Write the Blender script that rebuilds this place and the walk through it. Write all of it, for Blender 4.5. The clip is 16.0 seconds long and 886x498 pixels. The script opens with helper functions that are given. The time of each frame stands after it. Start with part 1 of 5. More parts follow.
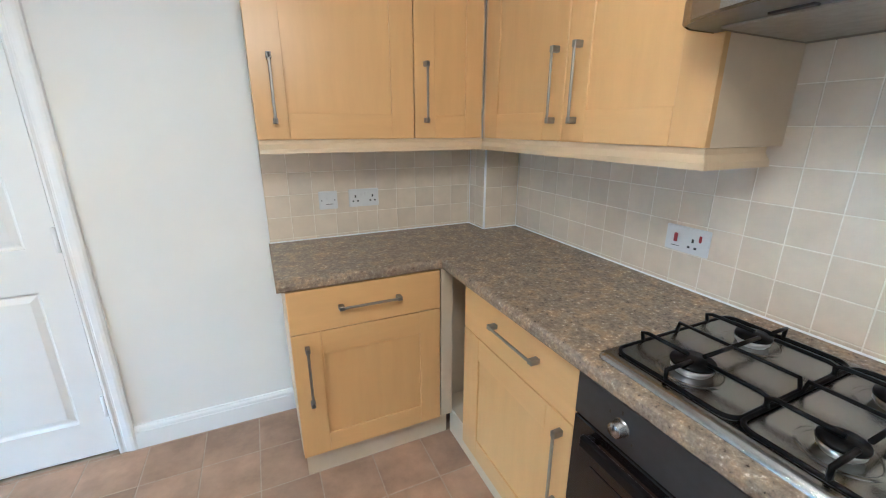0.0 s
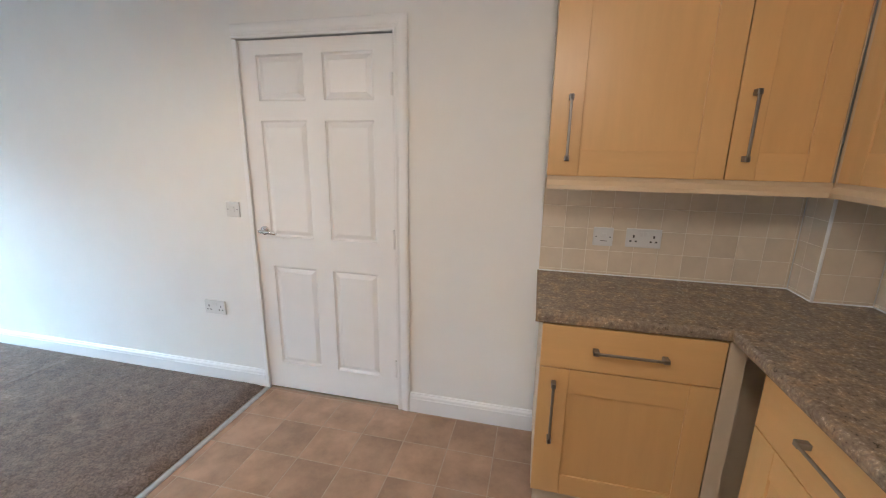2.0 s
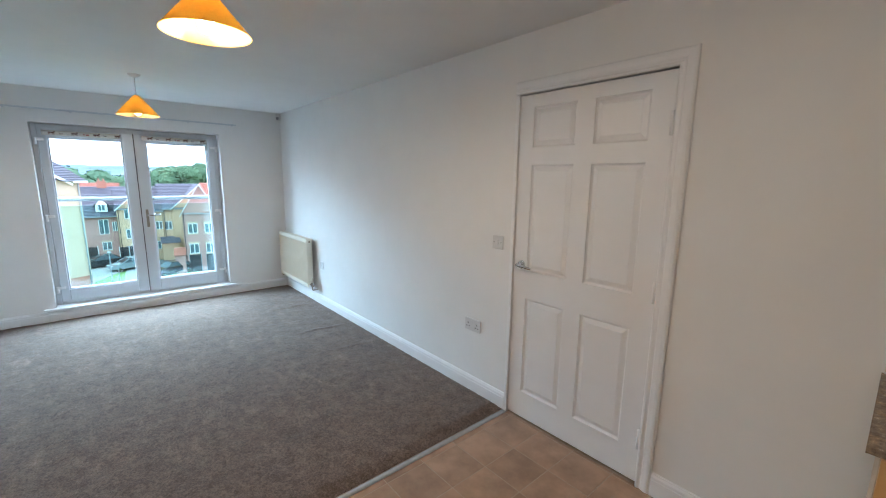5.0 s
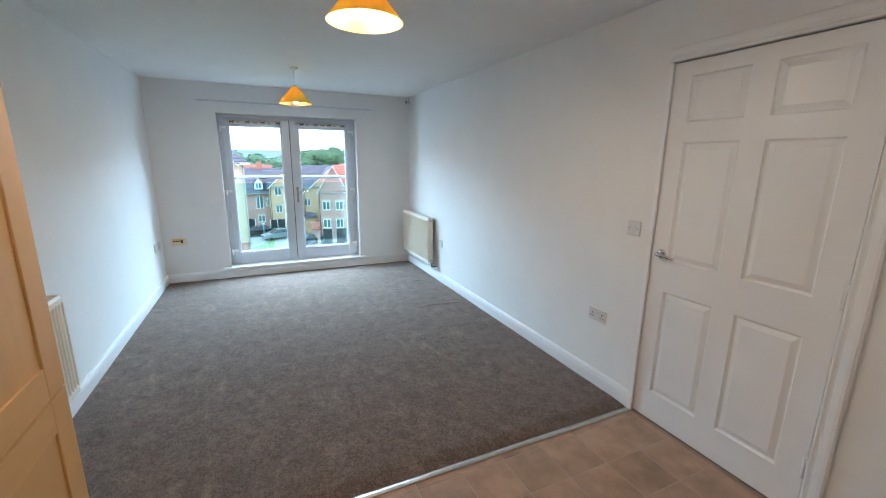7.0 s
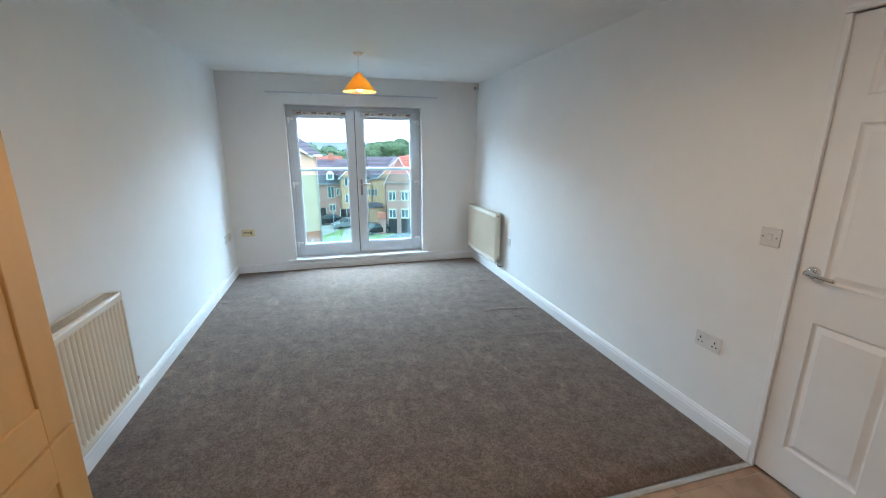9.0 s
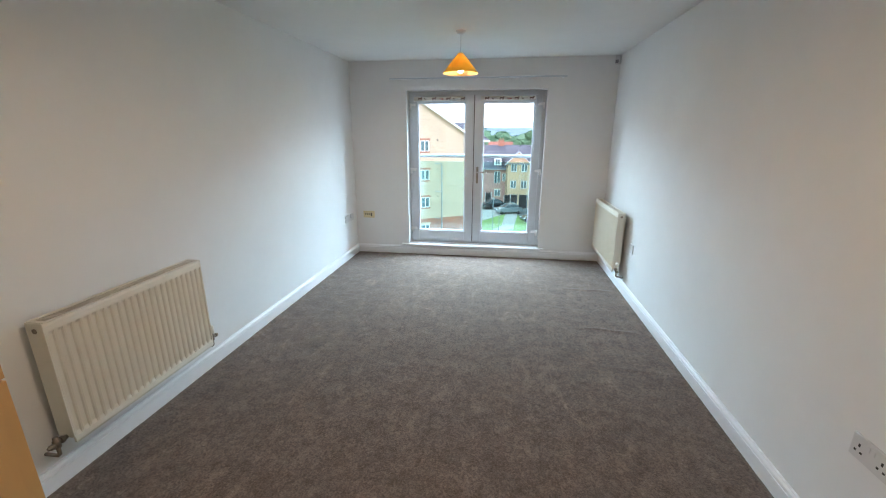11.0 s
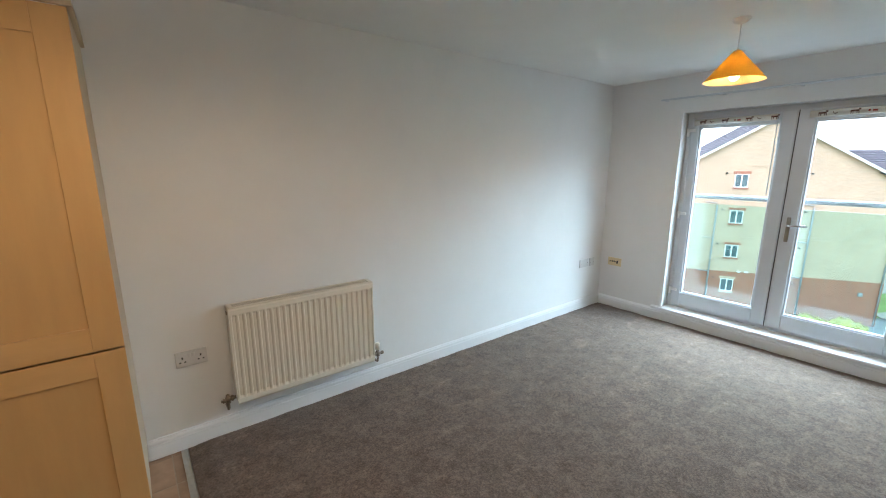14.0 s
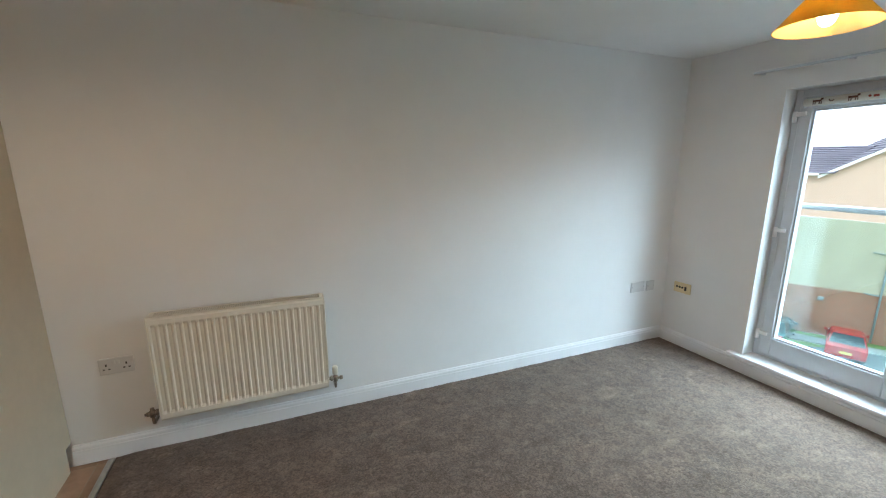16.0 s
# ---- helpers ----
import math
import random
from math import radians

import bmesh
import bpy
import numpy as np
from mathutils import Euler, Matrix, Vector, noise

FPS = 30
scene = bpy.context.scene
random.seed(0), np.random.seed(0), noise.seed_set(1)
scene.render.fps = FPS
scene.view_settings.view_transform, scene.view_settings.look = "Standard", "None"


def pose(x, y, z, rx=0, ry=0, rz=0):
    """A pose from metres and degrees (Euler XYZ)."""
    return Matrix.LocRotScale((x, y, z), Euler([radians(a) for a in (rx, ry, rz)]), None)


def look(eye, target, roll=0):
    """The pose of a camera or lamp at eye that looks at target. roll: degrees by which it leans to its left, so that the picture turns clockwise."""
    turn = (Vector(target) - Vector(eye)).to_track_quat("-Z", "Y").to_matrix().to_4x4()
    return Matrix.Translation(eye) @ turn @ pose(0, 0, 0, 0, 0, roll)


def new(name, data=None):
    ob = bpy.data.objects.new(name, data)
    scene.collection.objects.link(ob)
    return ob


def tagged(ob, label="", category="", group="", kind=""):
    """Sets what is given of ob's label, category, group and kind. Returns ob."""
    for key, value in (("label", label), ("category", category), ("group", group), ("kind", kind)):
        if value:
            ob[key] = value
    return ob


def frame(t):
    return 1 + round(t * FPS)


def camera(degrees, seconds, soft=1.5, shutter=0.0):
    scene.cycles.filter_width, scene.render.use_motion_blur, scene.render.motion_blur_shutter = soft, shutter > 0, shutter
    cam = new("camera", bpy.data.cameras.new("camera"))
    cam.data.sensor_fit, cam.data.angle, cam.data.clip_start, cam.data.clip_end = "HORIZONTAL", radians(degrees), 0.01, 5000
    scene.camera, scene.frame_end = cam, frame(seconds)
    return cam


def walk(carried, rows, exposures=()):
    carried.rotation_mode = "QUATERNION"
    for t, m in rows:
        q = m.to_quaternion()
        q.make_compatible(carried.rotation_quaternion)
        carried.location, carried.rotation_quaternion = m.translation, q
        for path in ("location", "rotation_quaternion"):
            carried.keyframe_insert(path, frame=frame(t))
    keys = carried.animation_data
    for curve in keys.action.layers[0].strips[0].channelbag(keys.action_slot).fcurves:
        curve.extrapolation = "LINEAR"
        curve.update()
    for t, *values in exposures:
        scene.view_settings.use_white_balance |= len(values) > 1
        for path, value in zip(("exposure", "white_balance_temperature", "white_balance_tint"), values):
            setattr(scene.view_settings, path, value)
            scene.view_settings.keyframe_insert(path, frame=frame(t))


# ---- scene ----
cam = camera(95.6, 16.0, soft=1.1)
PATH = [
    (0, (0.149, 0.186, 1.418), (0.946, 1.925, 0.837), 0.1),
    (0.5, (0.161, 0.211, 1.429), (0.701, 2.063, 0.904), 0.1),
    (1, (0.245, 0.231, 1.438), (0.428, 2.165, 0.959), 0.2),
    (1.5, (0.217, 0.222, 1.446), (0.031, 2.152, 0.955), 0.7),
    (2, (0.138, 0.205, 1.461), (-0.304, 2.096, 0.982), 0.8),
    (2.5, (0.078, 0.195, 1.463), (-0.463, 2.066, 1.007), 0.8),
    (3, (0.061, 0.202, 1.483), (-0.69, 2.002, 1.043), 0.9),
    (3.5, (0.112, 0.235, 1.509), (-0.941, 1.888, 1.114), 0.8),
    (4, (0.152, 0.255, 1.514), (-1.081, 1.788, 1.158), 0.9),
    (4.5, (0.161, 0.246, 1.511), (-1.217, 1.653, 1.16), 0.8),
    (5, (0.155, 0.223, 1.514), (-1.341, 1.505, 1.168), 0.8),
    (7.5, (0.05, 0.141, 1.497), (-1.767, 0.856, 1.064), 0.6),
    (8, (-0.038, 0.14, 1.498), (-1.887, 0.775, 1.075), 0.6),
    (8.5, (-0.135, 0.155, 1.496), (-1.987, 0.757, 1.04), 0.5),
    (11, (-0.502, 0.915, 1.503), (-2.406, 0.648, 0.954), 0.1),
    (11.5, (-0.511, 1.068, 1.501), (-2.346, 0.535, 0.91), 0.5),
    (12, (-0.594, 1.195, 1.502), (-2.337, 0.411, 0.913), 0.3),
    (12.5, (-0.757, 1.298, 1.527), (-2.431, 0.343, 0.992), 0.2),
    (13, (-0.94, 1.398, 1.542), (-2.506, 0.24, 1.086), 0.1),
    (13.5, (-1.106, 1.441, 1.543), (-2.479, 0.051, 1.114), 0.1),
    (14, (-1.351, 1.44, 1.524), (-2.56, -0.1, 1.119), 0.0),
    (14.5, (-1.586, 1.44, 1.54), (-2.691, -0.19, 1.191), -0.0),
    (15, (-1.831, 1.459, 1.514), (-2.788, -0.263, 1.171), 0.1),
    (15.5, (-2.05, 1.468, 1.511), (-2.878, -0.309, 1.115), 0.1),
    (16, (-2.312, 1.435, 1.528), (-3.081, -0.363, 1.112), 0.0),
]
LIGHTING = [(0, 1.84, 4450, 0), (1.0, 1.62, 4550, 2), (1.5, 1.45, 4750, 4), (2.0, 1.17, 5200, 9), (2.5, 1.13, 5250, 9), (3.5, 0.97, 5100, 8),
            (5.0, 0.53, 5250, 8), (7.5, 0.49, 5250, 8), (8.5, 0.46, 5300, 8), (11.0, 0.37, 5700, 10), (14.0, 0.33, 5850, 10), (16.0, 0.15, 5900, 10)]
walk(cam, [(t, look(eye, target, roll)) for t, eye, target, roll in PATH], LIGHTING)


# ---------- world and lamps ----------
world = bpy.data.worlds.new("world")
scene.world = world
world.use_nodes = True
wn = world.node_tree
bg = wn.nodes["Background"]
sky = wn.nodes.new("ShaderNodeTexSky")
sky.sky_type, sky.sun_disc = "NISHITA", False
sky.sun_elevation, sky.sun_rotation = radians(48), radians(200)
sky.dust_density, sky.air_density = 3.0, 1.0
tc = wn.nodes.new("ShaderNodeTexCoord")
cl = wn.nodes.new("ShaderNodeTexNoise")
cl.inputs["Scale"].default_value, cl.inputs["Detail"].default_value = 3.0, 6
mp = wn.nodes.new("ShaderNodeMapping")
mp.inputs["Scale"].default_value = (1, 1, 5)
cr = wn.nodes.new("ShaderNodeValToRGB")
cr.color_ramp.elements[0].position, cr.color_ramp.elements[0].color = 0.35, (19, 22.0, 25.5, 1)
cr.color_ramp.elements[1].position, cr.color_ramp.elements[1].color = 0.62, (28, 30.5, 32.5, 1)
mx = wn.nodes.new("ShaderNodeMixRGB")
mx.inputs["Fac"].default_value = 0.85
L = wn.links.new
L(tc.outputs["Generated"], mp.inputs["Vector"])
L(mp.outputs["Vector"], cl.inputs["Vector"])
L(cl.outputs["Fac"], cr.inputs["Fac"])
L(sky.outputs["Color"], mx.inputs["Color1"])
L(cr.outputs["Color"], mx.inputs["Color2"])
L(mx.outputs["Color"], bg.inputs["Color"])
bg.inputs["Strength"].default_value = 0.13

sun = new("sun", bpy.data.lights.new("sun", "SUN"))
sun.data.energy, sun.data.angle, sun.data.color = 0.5, radians(20), (1.0, 0.96, 0.9)
sun.matrix_world = look((0, 0, 30), (-14, -5, 14))

SHADES = [(-1.60, 0.585), (-4.145, 0.55)]


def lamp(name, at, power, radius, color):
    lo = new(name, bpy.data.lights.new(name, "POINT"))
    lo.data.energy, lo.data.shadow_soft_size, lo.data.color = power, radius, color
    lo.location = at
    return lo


for (sx, sy), up, power in zip(SHADES, (0.036, 0.014), (21, 9)):
    lamp("pendant_lamp", (sx, sy, 2.012 + up), power, 0.05, (1.0, 0.72, 0.46))
# unseen lamp added at pendant height to fill the kitchen with warm light
lamp("unseen_kitchen_fill", (0.22, 0.32, 1.99), 9.8, 0.12, (1.0, 0.77, 0.54))
# the sky above and in front of the french window
skyl = new("window_sky_light", bpy.data.lights.new("window_sky_light", "AREA"))
skyl.data.shape, skyl.data.size, skyl.data.size_y = "RECTANGLE", 20.0, 4.0
skyl.data.energy, skyl.data.color = 6900, (0.72, 0.93, 1.0)
skyl.matrix_world = look((-8.5, 0.6, 4.1), (-4.9, 0.6, 0.9))


# ---------- materials ----------
def mat(name, color, rough=0.5, metal=0.0, noise_scale=0.0, amount=0.1, bump=0.0, bump_scale=60.0, stretch=(1, 1, 1),
        coat=0.0, spec=0.5, rand=0.0, detail=5, second=None, fac_lo=0.35, fac_hi=0.65, large=0.0):
    m = bpy.data.materials.new(name)
    m.use_nodes = True
    nt = m.node_tree
    b = nt.nodes["Principled BSDF"]
    b.inputs["Roughness"].default_value, b.inputs["Metallic"].default_value = rough, metal
    b.inputs["Coat Weight"].default_value = coat
    b.inputs["Specular IOR Level"].default_value = spec
    b.inputs["Base Color"].default_value = (*color, 1)
    ln = nt.links.new
    t = nt.nodes.new("ShaderNodeTexCoord")
    mapping = nt.nodes.new("ShaderNodeMapping")
    mapping.inputs["Scale"].default_value = stretch
    ln(t.outputs["Object"], mapping.inputs["Vector"])
    out = None
    if noise_scale:
        n = nt.nodes.new("ShaderNodeTexNoise")
        n.inputs["Scale"].default_value, n.inputs["Detail"].default_value = noise_scale, detail
        n.inputs["Roughness"].default_value = 0.62
        if rand:
            info = nt.nodes.new("ShaderNodeObjectInfo")
            add = nt.nodes.new("ShaderNodeVectorMath")
            sc = nt.nodes.new("ShaderNodeMath")
            sc.operation = "MULTIPLY"
            sc.inputs[1].default_value = 37.0
            ln(info.outputs["Random"], sc.inputs[0])
            ln(mapping.outputs["Vector"], add.inputs[0])
            ln(sc.outputs[0], add.inputs[1])
            ln(add.outputs["Vector"], n.inputs["Vector"])
        else:
            ln(mapping.outputs["Vector"], n.inputs["Vector"])
        r = nt.nodes.new("ShaderNodeValToRGB")
        c2 = second or tuple(min(1, c * (1 + amount)) for c in color)
        c1 = color if second else tuple(c * (1 - amount) for c in color)
        r.color_ramp.elements[0].position, r.color_ramp.elements[0].color = fac_lo, (*c1, 1)
        r.color_ramp.elements[1].position, r.color_ramp.elements[1].color = fac_hi, (*c2, 1)
        ln(n.outputs["Fac"], r.inputs["Fac"])
        out = r.outputs["Color"]
        if large:
            n3 = nt.nodes.new("ShaderNodeTexNoise")
            n3.inputs["Scale"].default_value, n3.inputs["Detail"].default_value = noise_scale / 12, 3
            ln(t.outputs["Object"], n3.inputs["Vector"])
            mr = nt.nodes.new("ShaderNodeMapRange")
            mr.inputs["From Min"].default_value, mr.inputs["From Max"].default_value = 0.3, 0.7
            mr.inputs["To Min"].default_value, mr.inputs["To Max"].default_value = 1 - large, 1 + large
            mm = nt.nodes.new("ShaderNodeVectorMath")
            mm.operation = "SCALE"
            ln(n3.outputs["Fac"], mr.inputs["Value"])
            ln(out, mm.inputs[0])
            ln(mr.outputs["Result"], mm.inputs["Scale"])
            out = mm.outputs["Vector"]
        if rand:
            mr = nt.nodes.new("ShaderNodeMapRange")
            mr.inputs["To Min"].default_value, mr.inputs["To Max"].default_value = 1 - rand, 1 + rand
            ln(info.outputs["Random"], mr.inputs["Value"])
            mm = nt.nodes.new("ShaderNodeVectorMath")
            mm.operation = "SCALE"
            ln(out, mm.inputs[0])
            ln(mr.outputs["Result"], mm.inputs["Scale"])
            out = mm.outputs["Vector"]
        ln(out, b.inputs["Base Color"])
    if bump:
        n2 = nt.nodes.new("ShaderNodeTexNoise")
        n2.inputs["Scale"].default_value, n2.inputs["Detail"].default_value = bump_scale, 4
        ln(mapping.outputs["Vector"], n2.inputs["Vector"])
        bp = nt.nodes.new("ShaderNodeBump")
        bp.inputs["Strength"].default_value, bp.inputs["Distance"].default_value = bump, 0.003
        ln(n2.outputs["Fac"], bp.inputs["Height"])
        ln(bp.outputs["Normal"], b.inputs["Normal"])
    return m


def glow(name, color, strength, base=(0.8, 0.8, 0.8)):
    m = mat(name, base)
    b = m.node_tree.nodes["Principled BSDF"]
    b.inputs["Emission Color"].default_value, b.inputs["Emission Strength"].default_value = (*color, 1), strength
    return m


def glass(name, tint=(1, 1, 1), rough=0.0):
    m = bpy.data.materials.new(name)
    m.use_nodes = True
    nt = m.node_tree
    nt.nodes.remove(nt.nodes["Principled BSDF"])
    o = nt.nodes["Material Output"]
    tr, gl, mixs, fr = (nt.nodes.new("ShaderNode" + k) for k in ("BsdfTransparent", "BsdfGlossy", "MixShader", "Fresnel"))
    tr.inputs["Color"].default_value = (*tint, 1)
    gl.inputs["Roughness"].default_value = rough
    fr.inputs["IOR"].default_value = 1.45
    nt.links.new(fr.outputs[0], mixs.inputs[0])
    nt.links.new(tr.outputs[0], mixs.inputs[1])
    nt.links.new(gl.outputs[0], mixs.inputs[2])
    nt.links.new(mixs.outputs[0], o.inputs["Surface"])
    return m


WALL = mat("wall_paint", (0.80, 0.795, 0.785), 0.75, noise_scale=3, amount=0.015, bump=0.06, bump_scale=180)
CEIL = mat("ceiling_paint", (0.80, 0.80, 0.79), 0.85, noise_scale=3, amount=0.015, bump=0.05, bump_scale=150)
GLOSS = mat("gloss_white", (0.82, 0.82, 0.83), 0.33, noise_scale=5, amount=0.015, bump=0.02, bump_scale=90)
UPVC = mat("upvc", (0.60, 0.63, 0.67), 0.3, noise_scale=6, amount=0.02)
PLASTIC = mat("white_plastic", (0.66, 0.655, 0.65), 0.35, noise_scale=20, amount=0.02)
IVORY = mat("ivory_plastic", (0.72, 0.60, 0.36), 0.4, noise_scale=20, amount=0.04)
DARK = mat("dark_slot", (0.03, 0.028, 0.026), 0.6)
REDP = mat("red_plastic", (0.25, 0.008, 0.012), 0.35)
MAPLE_V = mat("maple_upright", (0.60, 0.37, 0.145), 0.34, noise_scale=4, amount=0.035, stretch=(5, 5, 0.7), bump=0.03, bump_scale=10, rand=0.03, large=0.05)
MAPLE_H = mat("maple_level", (0.615, 0.38, 0.15), 0.34, noise_scale=4, amount=0.035, stretch=(0.7, 5, 5), bump=0.03, bump_scale=10, rand=0.03, large=0.05)
PELMET = mat("maple_foil", (0.57, 0.44, 0.28), 0.42, noise_scale=9, amount=0.03, bump=0.02, bump_scale=60)
CREAM = mat("cream_laminate", (0.58, 0.48, 0.345), 0.5, noise_scale=12, amount=0.025, bump=0.02, bump_scale=120)
TILEW = mat("wall_tile", (0.66, 0.565, 0.445), 0.16, noise_scale=7, amount=0.06, bump=0.16, bump_scale=16, rand=0.05)
GROUT = mat("grout_white", (0.76, 0.70, 0.60), 0.8, noise_scale=40, amount=0.06, bump=0.2, bump_scale=200)
TILEF = mat("vinyl_tile", (0.35, 0.222, 0.145), 0.40, noise_scale=5.5, amount=0.22, bump=0.06, bump_scale=30, rand=0.11, large=0.0)
GROUTF = mat("floor_joint", (0.40, 0.31, 0.23), 0.7, noise_scale=40, amount=0.1)
STEEL = mat("brushed_steel", (0.32, 0.32, 0.32), 0.27, 1.0, noise_scale=8, amount=0.06, stretch=(60, 2, 60), bump=0.03, bump_scale=30)
NICKEL = mat("brushed_nickel", (0.31, 0.285, 0.25), 0.5, 1.0, noise_scale=30, amount=0.06)
RING = mat("burner_alloy", (0.62, 0.62, 0.62), 0.3, 1.0, noise_scale=40, amount=0.05)
CHROME = mat("chrome", (0.75, 0.75, 0.76), 0.12, 1.0)
BLACKE = mat("black_enamel", (0.003, 0.003, 0.0033), 0.42, noise_scale=60, amount=0.2, bump=0.05, bump_scale=120, spec=0.12)
BLACKG = mat("black_glass", (0.006, 0.006, 0.007), 0.06)
OVENP = mat("oven_panel", (0.075, 0.078, 0.085), 0.35, 0.8, noise_scale=40, amount=0.05)
RAD = mat("radiator_enamel", (0.77, 0.725, 0.62), 0.32, noise_scale=8, amount=0.02)
BRASS = mat("valve_metal", (0.30, 0.25, 0.20), 0.4, 0.9, noise_scale=60, amount=0.3)


def shade_mat(name, color, through_color, share):
    m = mat(name, color, 0.8, noise_scale=90, amount=0.05, bump=0.1, bump_scale=300)
    nt = m.node_tree
    b = nt.nodes["Principled BSDF"]
    tl, ms = nt.nodes.new("ShaderNodeBsdfTranslucent"), nt.nodes.new("ShaderNodeMixShader")
    tl.inputs["Color"].default_value = (*through_color, 1)
    ms.inputs[0].default_value = share
    nt.links.new(b.outputs[0], ms.inputs[1])
    nt.links.new(tl.outputs[0], ms.inputs[2])
    nt.links.new(ms.outputs[0], nt.nodes["Material Output"].inputs["Surface"])
    return m


SHADEM = shade_mat("yellow_shade", (0.86, 0.61, 0.08), (0.95, 0.77, 0.13), 0.36)
LINING = shade_mat("shade_lining", (0.42, 0.29, 0.12), (0.85, 0.62, 0.28), 0.45)
BULB = glow("bulb_glow", (1.0, 0.82, 0.55), 14)
FABRIC = mat("blind_fabric", (0.66, 0.63, 0.57), 0.9, noise_scale=120, amount=0.05)
PRINT = mat("blind_print", (0.14, 0.07, 0.05), 0.9, noise_scale=80, amount=0.3)
PRINTR = mat("blind_print_red", (0.36, 0.07, 0.05), 0.9, noise_scale=80, amount=0.3)
PANE = glass("clear_glass")
TINTED = glass("green_glass", (0.79, 0.96, 0.93))
STRIP = mat("aluminium_strip", (0.55, 0.54, 0.52), 0.38, 1.0, noise_scale=30, amount=0.08)


def worktop_mat():
    m = mat("granite_laminate", (0.2, 0.14, 0.1), 0.24, noise_scale=9, second=(0.14, 0.105, 0.085), bump=0.03, bump_scale=80)
    nt = m.node_tree
    b = nt.nodes["Principled BSDF"]
    t = nt.nodes.new("ShaderNodeTexCoord")
    a, v = nt.nodes.new("ShaderNodeTexNoise"), nt.nodes.new("ShaderNodeTexNoise")
    a.inputs["Scale"].default_value, a.inputs["Detail"].default_value, a.inputs["Roughness"].default_value = 85, 5, 0.72
    v.inputs["Scale"].default_value, v.inputs["Detail"].default_value, v.inputs["Roughness"].default_value = 19, 7, 0.72
    r, r2 = nt.nodes.new("ShaderNodeValToRGB"), nt.nodes.new("ShaderNodeValToRGB")
    for ramp, stops in ((r, ((0.32, (0.045, 0.038, 0.034)), (0.38, (0.18, 0.142, 0.106)), (0.50, (0.235, 0.187, 0.138)), (0.61, (0.30, 0.245, 0.182)), (0.69, (0.58, 0.51, 0.42)))),
                        (r2, ((0.36, (0.80, 0.80, 0.82)), (0.5, (1.0, 0.99, 0.97)), (0.62, (1.30, 1.18, 1.0))))):
        el = ramp.color_ramp.elements
        while len(el) < len(stops):
            el.new(0.5)
        for e, (p, c) in zip(el, stops):
            e.position, e.color = p, (*c, 1)
    mul = nt.nodes.new("ShaderNodeMixRGB")
    mul.blend_type = "MULTIPLY"
    mul.inputs["Fac"].default_value = 1
    ln = nt.links.new
    for q in (a, v):
        ln(t.outputs["Object"], q.inputs["Vector"])
    ln(a.outputs["Fac"], r.inputs["Fac"])
    ln(v.outputs["Fac"], r2.inputs["Fac"])
    ln(r.outputs["Color"], mul.inputs["Color1"])
    ln(r2.outputs["Color"], mul.inputs["Color2"])
    ln(mul.outputs["Color"], b.inputs["Base Color"])
    return m


WORKTOP = worktop_mat()


